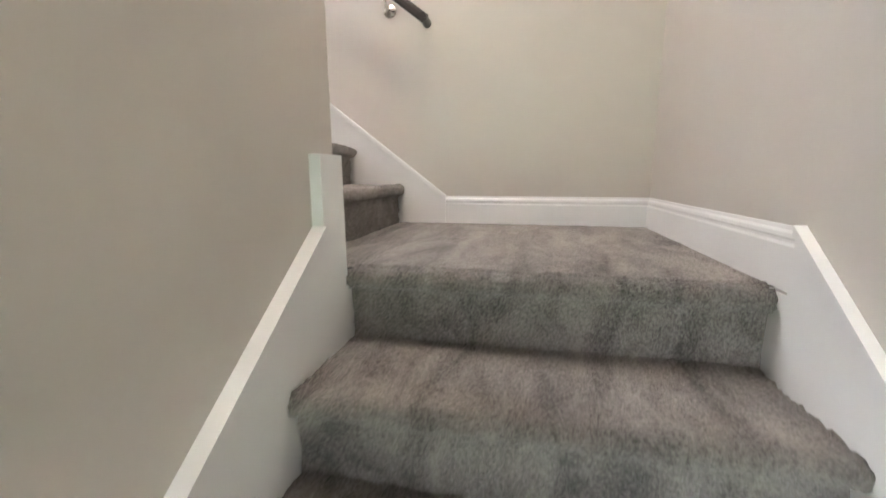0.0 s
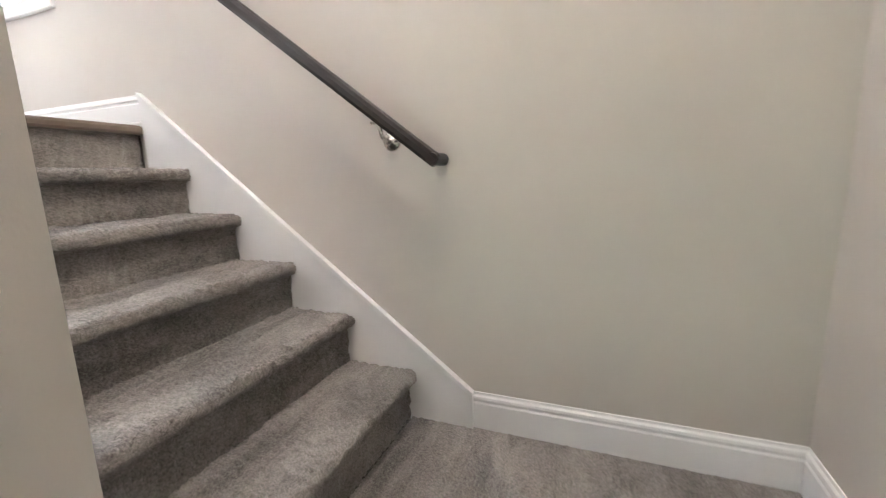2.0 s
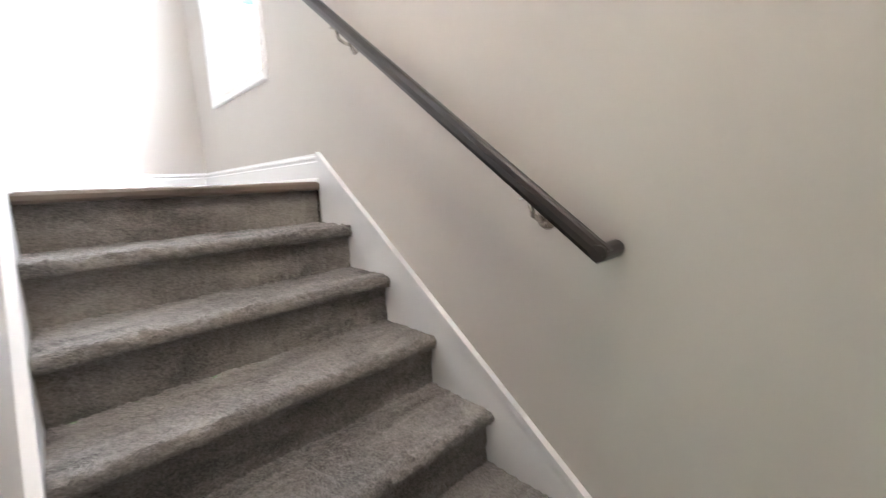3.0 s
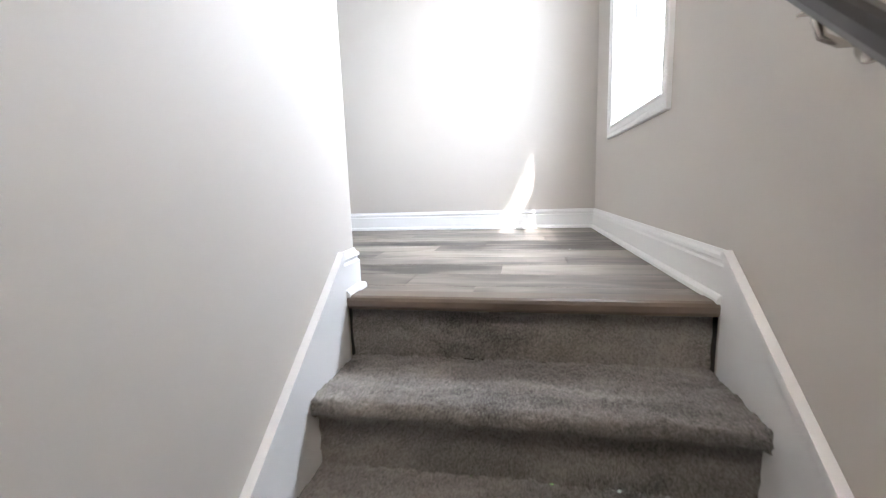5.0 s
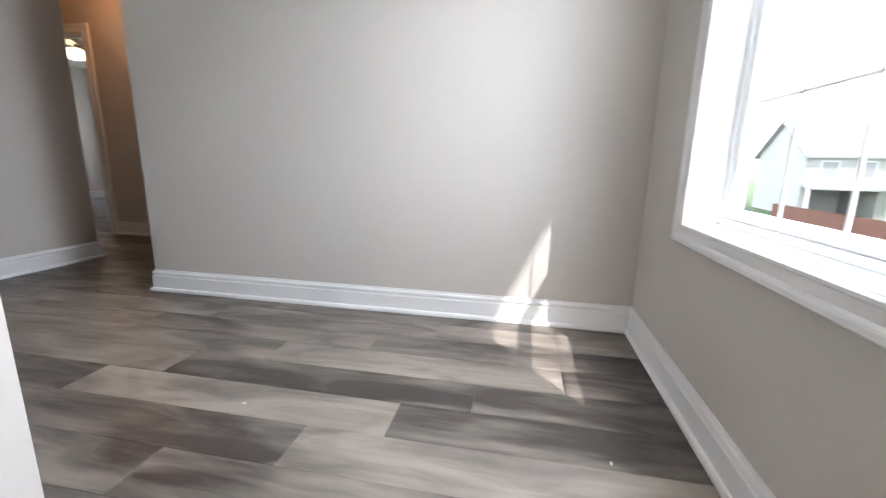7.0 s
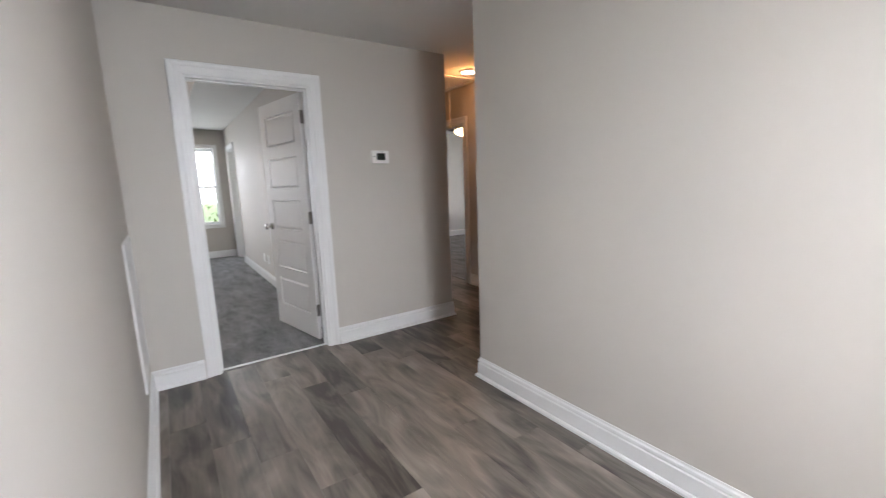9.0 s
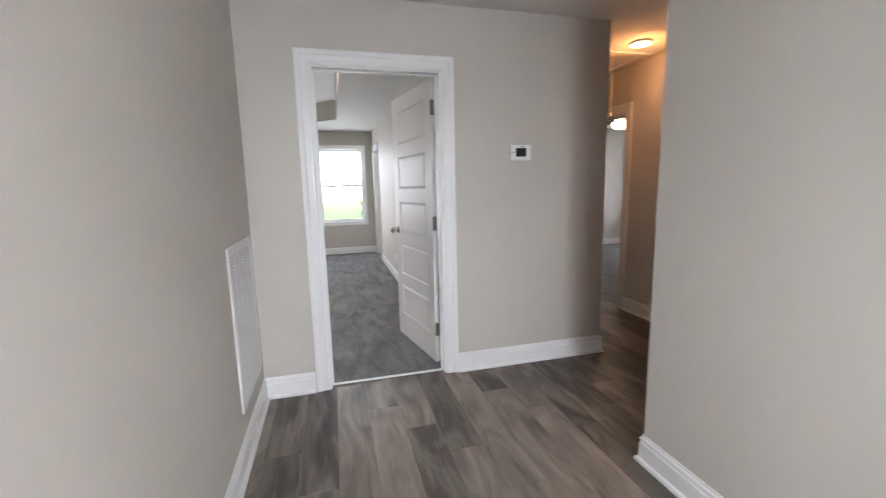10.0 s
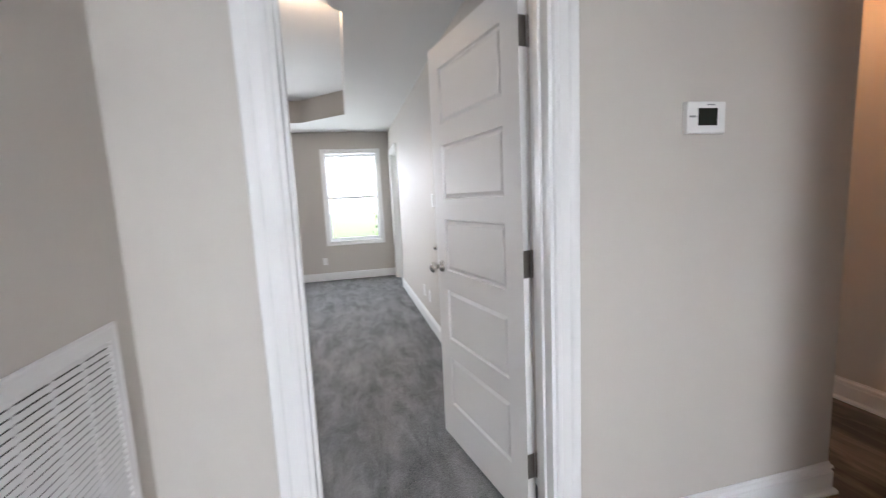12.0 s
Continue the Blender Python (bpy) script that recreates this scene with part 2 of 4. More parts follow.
def lathe(bm, profile, segments=24, at=(0, 0, 0), turn=None):
    """A body turned about z. Profile: radius, height."""
    m = Matrix.Translation(at) @ (turn.to_4x4() if turn else Matrix())
    rings = [[bm.verts.new(m @ Vector((r * math.cos(2 * math.pi * i / segments), r * math.sin(2 * math.pi * i / segments), z)))
              for i in range(segments)] for r, z in profile]
    for a, b in zip(rings, rings[1:]):
        for i in range(segments):
            j = (i + 1) % segments
            bm.faces.new((a[i], a[j], b[j], b[i]))
    bm.faces.new(rings[0][::-1])
    bm.faces.new(rings[-1])
    return bm


def tube(bm, pts, r, segments=12):
    """A round bar along a path."""
    pts = [Vector(p) for p in pts]
    rings = []
    for i, p in enumerate(pts):
        d = (pts[min(i + 1, len(pts) - 1)] - pts[max(i - 1, 0)]).normalized()
        s = d.cross(Vector((0, 0, 1)) if abs(d.z) < 0.95 else Vector((1, 0, 0))).normalized()
        t = s.cross(d)
        rings.append([bm.verts.new(p + r * (math.cos(a) * s + math.sin(a) * t)) for a in (2 * math.pi * k / segments for k in range(segments))])
    for a, b in zip(rings, rings[1:]):
        for i in range(segments):
            j = (i + 1) % segments
            bm.faces.new((a[i], a[j], b[j], b[i]))
    bm.faces.new(rings[0][::-1])
    bm.faces.new(rings[-1])
    return bm


def prism(bm, outline, axis, a, b):
    """An outline in the plane across an axis, made solid from a to b along it."""
    def place(u, v, w):
        return (w, u, v) if axis == "x" else (u, w, v) if axis == "y" else (u, v, w)
    lo = [bm.verts.new(place(u, v, a)) for u, v in outline]
    hi = [bm.verts.new(place(u, v, b)) for u, v in outline]
    bm.faces.new(lo)
    bm.faces.new(hi[::-1])
    for i in range(len(outline)):
        j = (i + 1) % len(outline)
        bm.faces.new((lo[i], hi[i], hi[j], lo[j]))
    return bm


def wall(name, x0, x1, y0, y1, z0, z1, openings=(), label="greige painted drywall wall"):
    """A wall along its longer side, with openings (from, to, sill, head) cut right through it."""
    bm = bmesh.new()
    along_x = x1 - x0 > y1 - y0
    lo, hi = (x0, x1) if along_x else (y0, y1)

    def piece(a, b, c, d):
        if b - a > 1e-4 and d - c > 1e-4:
            if along_x:
                box(bm, a, b, y0, y1, c, d)
            else:
                box(bm, x0, x1, a, b, c, d)
    at = lo
    for a, b, c, d in sorted(openings):
        piece(at, a, z0, z1)
        piece(a, b, z0, c)
        piece(a, b, d, z1)
        at = b
    piece(at, hi, z0, z1)
    return solid(name, bm, PAINT, label, "wall")


BASE_H = 0.135
BASE = [(0, 0), (0.028, 0), (0.028, 0.012), (0.022, 0.020), (0.014, 0.022), (0.014, 0.094), (0.009, 0.100), (0.009, 0.107),
        (0.0145, 0.111), (0.0125, 0.120), (0.006, 0.126), (0.004, BASE_H), (0, BASE_H)]
BASE_CARPET = [(0, 0), (0.011, 0)] + [(u * 0.8, v) for u, v in BASE[5:]]
CASING_W = 0.085
# offsets away from the opening, and out of the wall
CASING = [(0, 0), (0, 0.010), (0.006, 0.014), (0.016, 0.014), (0.020, 0.011), (0.050, 0.013), (0.058, 0.018), (0.066, 0.020),
          (0.080, 0.020), (0.085, 0.016), (0.085, 0)]


def baseboard(pts, profile=BASE, z=0.0, label="white painted baseboard with moulded cap and shoe"):
    bm = sweep(bmesh.new(), [(x, y, z) for x, y in pts], profile, (0, 0, 1))
    return solid("baseboard", bm, TRIM, label, "baseboard")


# ---- the plan ----
H = 2.43            # ceiling
R, RUN = 0.188, 0.2535
LAND = -6 * R
LOW = -3.1
D, V, E = -3.975, 0.082, 1.912      # thermostat wall, grille wall, end wall
SX, PX, PY, SY = -1.042, -1.157, -1.395, -2.412
VE = 0.112          # grille wall's face where it meets the stair partition
END_X, CORNER_Y, BROWN_Y = -2.795, 2.522, 3.43
DOOR_A, DOOR_B, DOOR_H = 0.475, 1.282, 2.04
BED_Y, BED_X = 1.39, -9.80

wall("wall_east", 0, 0.15, SY - 0.12, E + 0.12, LOW, H + 0.1, [(0.545, 1.40, 0.62, 2.10)])
wall("wall_stair_south", -4.4, 0, SY - 0.12, SY, LOW, H + 0.1)
wall("wall_stair_partition", PX, SX, PY, VE, LOW, H)
wall("wall_lower_flight", -4.4, PX, PY, PY + 0.12, LOW, H)
wall("wall_entry", -4.52, -4.4, SY - 0.12, PY + 0.12, LOW, H, [(-2.4, -1.5, LOW + 0.02, LOW + 2.1)])

wall("wall_end", END_X, 0, E, E + 0.12, -0.3, H + 0.1)
wall("wall_corridor_east", END_X, END_X + 0.12, E + 0.12, BROWN_Y, -0.3, H)
wall("wall_thermostat", D - 0.12, D, -3.0, CORNER_Y, -0.3, H, [(DOOR_A, DOOR_B, -0.02, DOOR_H)])
wall("wall_corridor_south", -8.0, D - 0.12, CORNER_Y - 0.12, CORNER_Y, -0.3, H)
wall("wall_corridor_north", -8.87, END_X + 0.12, BROWN_Y, BROWN_Y + 0.12, -0.3, H, [(-5.67, -4.90, -0.02, 2.0)])
wall("wall_corridor_west", -8.12, -8.0, CORNER_Y, BROWN_Y, -0.3, H)
wall("wall_bedroom_north", BED_X, D - 0.12, BED_Y, BED_Y + 0.12, -0.3, H, [(-9.56, -8.83, -0.02, 2.03)])
wall("wall_bedroom_west", BED_X - 0.15, BED_X, -3.0, BED_Y + 0.12, -0.3, H + 0.6, [(0.336, 1.181, 0.645, 2.10), (-1.26, -0.415, 0.645, 2.10)])
wall("wall_bedroom_south", BED_X, D, -3.12, -3.0, -0.3, H + 0.6)
wall("wall_closet_back", BED_X, -8.2, 2.3, 2.42, -0.3, H)
wall("wall_closet_side", -8.3, -8.2, BED_Y + 0.12, 2.3, -0.3, H)
wall("wall_back_room_west", -8.99, -8.87, BROWN_Y + 0.12, 6.9, -0.3, H)
wall("wall_back_room_north", -8.99, -4.0, 6.9, 7.05, -0.3, H, [(-8.2, -7.3, 0.65, 2.1)])
wall("wall_back_room_east", -4.12, -4.0, BROWN_Y + 0.12, 6.9, -0.3, H)

solid("wall_grille", prism(bmesh.new(), [(D, V - 0.12), (PX, V - 0.12), (PX, VE - 0.001), (D, V)], "z", -0.3, H), PAINT, "greige painted drywall wall", "wall")

# ceilings: one flat sheet over each space, with a raised octagonal tray in the bedroom
bm = bmesh.new()
box(bm, D - 0.12, 0, SY - 0.12, E + 0.12, H, H + 0.1)
box(bm, -9.0, END_X + 0.12, E + 0.12, 7.05, H + 0.001, H + 0.1)
box(bm, D - 1.0, D - 0.12, BED_Y, E + 0.12, H + 0.002, H + 0.1)
solid("ceiling", bm, CEIL, "smooth white painted hall ceiling", "ceiling")
TX0, TX1, TY0, TY1, TC = -9.0, -4.85, -2.3, 0.70, 0.60
tray = [(TX0 + TC, TY1), (TX1 - TC, TY1), (TX1, TY1 - TC), (TX1, TY0 + TC), (TX1 - TC, TY0), (TX0 + TC, TY0), (TX0, TY0 + TC), (TX0, TY1 - TC)]
bm = bmesh.new()
outer = [(BED_X, BED_Y), (D - 0.12, BED_Y), (D - 0.12, BED_Y), (D - 0.12, -3.0), (D - 0.12, -3.0), (BED_X, -3.0), (BED_X, -3.0), (BED_X, BED_Y)]
lo = [bm.verts.new((x, y, H)) for x, y in tray]
far_ring = [bm.verts.new((x, y, H)) for x, y in outer]
for i in range(8):
    j = (i + 1) % 8
    bm.faces.new((lo[i], lo[j], far_ring[j], far_ring[i]))
bmesh.ops.remove_doubles(bm, verts=far_ring, dist=1e-5)
solid("ceiling_bedroom", bm, CEIL, "white bedroom ceiling border round a raised tray", "ceiling")
bm = bmesh.new()
sweep(bm, [(x, y, H) for x, y in tray], [(0.001, 0.004), (0.001, 0.306), (0.04, 0.306), (0.04, 0.004)], (0, 0, 1), closed=True)
solid("ceiling_tray_side", bm, PAINT, "greige sides of the raised ceiling tray", "ceiling")
bm = bmesh.new()
prism(bm, tray, "z", H + 0.302, H + 0.36)
solid("ceiling_tray", bm, CEIL, "white raised tray ceiling", "ceiling")
bm = bmesh.new()
box(bm, BED_X, D, -3.0, BED_Y + 1.0, H + 0.42, H + 0.5)
solid("ceiling_slab", bm, CEIL, "closed roof slab over the bedroom", "ceiling")
bm = bmesh.new()
box(bm, -10.6, 0.46, -3.3, 7.6, H + 0.52, H + 0.62)
box(bm, 0.15, 0.46, -3.3, 2.3, H - 0.04, H + 0.52)
solid("roof", bm, ROOFING, "grey house roof with an overhanging eave", "roof")

# floors
bm = bmesh.new()
box(bm, D - 0.06, -0.0, 0.05, E + 0.12, -0.3, -0.006)
box(bm, -8.0, END_X + 0.12, E + 0.12, BROWN_Y + 0.06, -0.3, -0.006)
floor = solid("floor", bm, SUBFLOOR, "grey-brown wood-look vinyl plank floor", "floor")


def carpet_grid(x0, x1, y0, y1, z, step, amp, seed=0.0):
    bm, rnd = bmesh.new(), random.Random(7)
    nx, ny = max(2, round((x1 - x0) / step)), max(2, round((y1 - y0) / step))
    rows = []
    for i in range(nx + 1):
        rows.append([])
        for j in range(ny + 1):
            x, y = x0 + (x1 - x0) * i / nx, y0 + (y1 - y0) * j / ny
            d = amp * (noise.noise((x * 45, y * 45, seed)) + 0.8 * noise.noise((x * 9, y * 9, seed + 3)) + 0.6 * rnd.gauss(0, 1))
            rows[-1].append(bm.verts.new((x, y, z + d)))
    for i in range(nx):
        for j in range(ny):
            bm.faces.new((rows[i][j], rows[i + 1][j], rows[i + 1][j + 1], rows[i][j + 1]))
    return bm


def carpet_step(depth, width, rise, seed):
    """A carpeted step, at its nosing's top front edge: x across, y back. Riser under a full rounded nosing."""
    r, prof, rnd = 0.023, [], random.Random(seed)
    prof += [(0.034, -rise - 0.004 + (rise - 0.052) * k / 6) for k in range(7)]
    prof += [(0.026, -0.05), (0.014, -0.047)]
    prof += [(r - r * math.cos(a), -r * 1.1 + r * 1.1 * math.sin(a)) for a in (radians(-65 + 155 * k / 9) for k in range(10))]
    prof += [(0.04 + (depth - 0.005) * k / 26, 0.0) for k in range(27)]
    bm, n, rings = bmesh.new(), round(width / 0.0085), []
    for i in range(n + 1):
        x = width * i / n
        edge = min(1.0, min(x, width - x) / 0.02)
        ring = []
        for k, (y, z) in enumerate(prof):
            q = (x * 42, y * 42, z * 42 + seed * 7.3)
            d = 0.003 * noise.noise(q) + 0.004 * noise.noise((x * 9, y * 11 + seed, z * 9)) + rnd.gauss(0, 0.0030)
            ring.append(bm.verts.new((x, y - (d if k < 19 else 0) - 0.0, z + (d if k > 10 else 0) - 0.004 * (1 - edge))))
        rings.append(ring)
    for a, b in zip(rings, rings[1:]):
        for k in range(len(prof) - 1):
            bm.faces.new((a[k], b[k], b[k + 1], a[k + 1]))
    return bm


# ---- stairs ----
stair = thing("staircase_upper", "carpeted upper stair flight with white stringers", "staircase", kind="structure")
for k in range(1, 6):
    bm = carpet_step(RUN, -SX - 0.028, R, k)
    bmesh.ops.translate(bm, verts=bm.verts[:], vec=(SX + 0.014, -RUN * (6 - k), -R * (6 - k)))
    part("step", bm, CARPET, stair, "taupe carpeted step with a rounded nosing" if k == 1 else "", True)
bm = carpet_step(0.02, -SX - 0.036, R + 0.02, 9)
bmesh.ops.delete(bm, geom=[v for v in bm.verts if v.co.z > -0.048], context="VERTS")
bmesh.ops.translate(bm, verts=bm.verts[:], vec=(SX + 0.018, 0.0, 0.022))
part("top_riser", bm, CARPET, stair, "", True)
bm = bmesh.new()
sweep(bm, [(SX + 0.018, 0, 0), (-0.018, 0, 0)], [(0.075, -0.004), (0.075, 0.004), (0.012, 0.005), (0.003, 0.001), (-0.001, -0.008), (-0.001, -0.024), (0.004, -0.034), (0.03, -0.036), (0.03, -0.006)], (0, 0, 1))
part("stair_nosing", bm, NOSING, stair, "brown wood-look stair nosing")


def stringer(parent, x0, x1, y_low, z_low, cap_x):
    """A skirt board beside the upper flight, with a thin bead on its sloping top."""
    bm = prism(bmesh.new(), [(0.0, 0.138), (y_low, z_low), (y_low, LAND - 0.02), (y_low + 0.35, LAND - 0.02), (0.0, -0.32)], "x", x0, x1)
    part("stringer", bm, TRIM, parent, "white painted stair skirt board")
    slope = Vector((0, -y_low, 0.138 - z_low)).normalized()
    side = Vector((0, -slope.z, slope.y))
    bm = bmesh.new()
    a, b = Vector((0, y_low, z_low)), Vector((0, 0.0, 0.138))
    lo, hi = min(x0, cap_x), max(x1, cap_x)
    for p, q in ((a, b),):
        vs = [bm.verts.new((x, v.y, v.z)) for x in (lo, hi) for v in (p - 0.016 * side, q - 0.016 * side, q + 0.003 * side, p + 0.003 * side)]
        for f in ((0, 1, 2, 3), (7, 6, 5, 4), (0, 4, 5, 1), (1, 5, 6, 2), (2, 6, 7, 3), (3, 7, 4, 0)):
            bm.faces.new([vs[i] for i in f])
    part("stringer_cap", bevelled(bm, 0.002), TRIM, parent)


stringer(stair, -0.018, -0.001, -1.475, -0.993, -0.024)
stringer(stair, SX + 0.001, SX + 0.018, PY + 0.002, -0.955, SX + 0.024)

lower = thing("staircase_lower", "carpeted lower stair flight turning onto a landing", "staircase", kind="structure")
LX, LRUN = -1.058, 0.29
for k in range(6):
    depth = LRUN if k else 0.02
    bm = carpet_step(depth, PY - SY - 0.046, R, 20 + k)
    bm.transform(pose(LX - LRUN * k, PY - 0.029, LAND - R * k, 0, 0, -90))
    part("step", bm, CARPET, lower, "", True)
T0, T1 = (-1.159, -1.008), (-2.98, -1.008 - 1.821 * 0.735)
bm = prism(bmesh.new(), [(-1.053, -0.842), (-1.159, -0.842), T0, T1, (T1[0], T1[1] - 0.5), (-1.01, LAND - 0.4), (-1.01, LAND - 0.012), (-1.053, LAND - 0.012)], "y", PY - 0.03, PY - 0.001)
part("stringer", bevelled(bm, 0.002), TRIM, lower, "white skirt board ending in an upright block")
bm = prism(bmesh.new(), [(T0[0], T0[1] - 0.014), (T0[0], T0[1] + 0.005), (T1[0], T1[1] + 0.005), (T1[0], T1[1] - 0.014)], "y", PY - 0.036, PY - 0.001)
part("stringer_cap", bm, TRIM, lower)
S0, S1 = (-1.081, LAND + BASE_H + 0.002), (-2.98, LAND + BASE_H - 1.899 * 0.76)
bm = prism(bmesh.new(), [S0, S1, (S1[0], S1[1] - 0.6), (-1.0, LAND - 0.35), (-1.0, LAND - 0.003), (-1.081, LAND - 0.003)], "y", SY + 0.001, SY + 0.017)
part("stringer", bm, TRIM, lower)
bm = prism(bmesh.new(), [(S0[0], S0[1] - 0.016), (S0[0], S0[1] + 0.004), (S1[0], S1[1] + 0.004), (S1[0], S1[1] - 0.016)], "y", SY + 0.001, SY + 0.024)
part("stringer_cap", bm, TRIM, lower)

bm = carpet_grid(LX + 0.03, 0.0, SY, -1.24, LAND, 0.009, 0.0022, 4.0)
solid("landing_carpet", bm, CARPET, "taupe cut-pile carpet on the stair landing", "carpet", smooth=True)
bm = bmesh.new()
box(bm, LX + 0.05, 0, SY, 0.0, LAND - 0.25, LAND - 0.012)
box(bm, -4.4, LX + 0.05, SY, PY, LOW - 0.1, LOW)
solid("floor_lower", bm, SUBFLOOR, "lower floor and landing deck", "floor")
baseboard([(-1.081, SY), (0.0, SY), (0.0, -1.475)], BASE_CARPET, LAND, "white moulded baseboard round the carpeted landing")

# ---- baseboards of the upper floor ----
baseboard([(0, 0.0), (0, E), (END_X, E), (END_X, BROWN_Y), (-4.90 + CASING_W, BROWN_Y)])
baseboard([(D, DOOR_A - CASING_W), (D, V), (SX, VE), (SX, 0.0)])
baseboard([(-8.0, CORNER_Y), (D, CORNER_Y), (D, DOOR_B + CASING_W)])
baseboard([(-5.67 - CASING_W, BROWN_Y), (-8.0, BROWN_Y), (-8.0, CORNER_Y)])
baseboard([(D - 0.16, BED_Y), (-8.83 + CASING_W, BED_Y)], BASE_CARPET)
baseboard([(-9.56 - CASING_W, BED_Y), (BED_X, BED_Y), (BED_X, -3.0), (D - 0.12, -3.0), (D - 0.12, DOOR_A - CASING_W)], BASE_CARPET)
baseboard([(-4.12, 6.9), (-8.87, 6.9), (-8.87, BROWN_Y + 0.12), (-5.8, BROWN_Y + 0.12)], BASE_CARPET)

bm = carpet_grid(BED_X, D - 0.055, -3.0, BED_Y, 0.004, 0.028, 0.003, 8.0)
solid("bedroom_carpet", bm, CARPET_GREY, "grey cut-pile bedroom carpet with footmarks", "carpet", smooth=True)
bm = carpet_grid(-8.87, -4.12, BROWN_Y + 0.065, 6.9, 0.004, 0.08, 0.002, 12.0)
solid("back_room_carpet", bm, CARPET_GREY, "grey carpet of the back bedroom", "carpet", smooth=True)
bm = carpet_grid(BED_X, -8.3, BED_Y - 0.001, 2.3, 0.004, 0.1, 0.002, 15.0)
solid("closet_carpet", bm, CARPET_GREY, "grey carpet running into the closet", "carpet", smooth=True)
bm = bmesh.new()
box(bm, -9.0, D - 0.056, -3.1, 7.0, -0.35, -0.31)
box(bm, BED_X, D - 0.062, -3.0, 2.4, -0.3, -0.01)
box(bm, -8.9, -4.0, BROWN_Y + 0.06, 6.9, -0.3, -0.01)
solid("floor_deck", bm, SUBFLOOR, "floor deck under the bedroom carpets", "floor")


# ---- doorways ----
def doorway(name, axis, face, back, a, b, h, label):
    """Jambs and casings on both faces of an opening in a wall across an axis; face and back are the wall's two sides."""
    top = thing(name, label, "door frame", kind="structure")

    def at(u, w, z):
        return (w, u, z) if axis == "x" else (u, w, z)
    lo, hi = min(face, back), max(face, back)
    for u0, u1, z0, z1 in ((a - 0.001, a + 0.018, 0.002, h), (b - 0.018, b + 0.001, 0.002, h), (a + 0.018, b - 0.018, h - 0.018, h + 0.001)):
        p, q = at(u0, lo - 0.003, z0), at(u1, hi + 0.003, z1)
        part("jamb", rounded_box(p[0], q[0], p[1], q[1], z0, z1, 0.002), TRIM, top)
    for u0, u1, z0, z1 in ((a + 0.018, a + 0.028, 0.002, h - 0.018), (b - 0.028, b - 0.018, 0.002, h - 0.018), (a + 0.028, b - 0.028, h - 0.028, h - 0.018)):
        mid = (lo + hi) / 2
        p, q = at(u0, mid - 0.02, z0), at(u1, mid + 0.015, z1)
        part("door_stop", rounded_box(p[0], q[0], p[1], q[1], z0, z1, 0.002), TRIM, top)
    for w, way in ((face, 1 if face > back else -1), (back, -1 if face > back else 1)):
        out = Vector(at(0, way, 0))
        path = [at(a + 0.005, w, 0.001), at(a + 0.005, w, h - 0.005), at(b - 0.005, w, h - 0.005), at(b - 0.005, w, 0.001)]
        first = out.cross(Vector(path[1]) - Vector(path[0]))
        if first.dot(Vector(path[3]) - Vector(path[0])) > 0:
            path = path[::-1]
        bm = sweep(bmesh.new(), path, CASING, out)
        part("casing", bm, TRIM, top, "white moulded door casing")
    return top


doorway("door_frame_bedroom", "x", D, D - 0.12, DOOR_A, DOOR_B, DOOR_H, "white doorway into the carpeted bedroom")
doorway("door_frame_back_room", "y", BROWN_Y, BROWN_Y + 0.12, -5.67, -4.90, 2.0, "white doorway into the back room")
doorway("door_frame_closet", "y", BED_Y, BED_Y + 0.12, -9.56, -8.83, 2.03, "white closet doorway in the bedroom")
bm = rounded_box(D - 0.066, D - 0.046, DOOR_A + 0.02, DOOR_B - 0.02, -0.004, 0.009, 0.003)
solid("threshold", bm, METAL_WHITE, "pale metal strip between planks and carpet", "threshold")


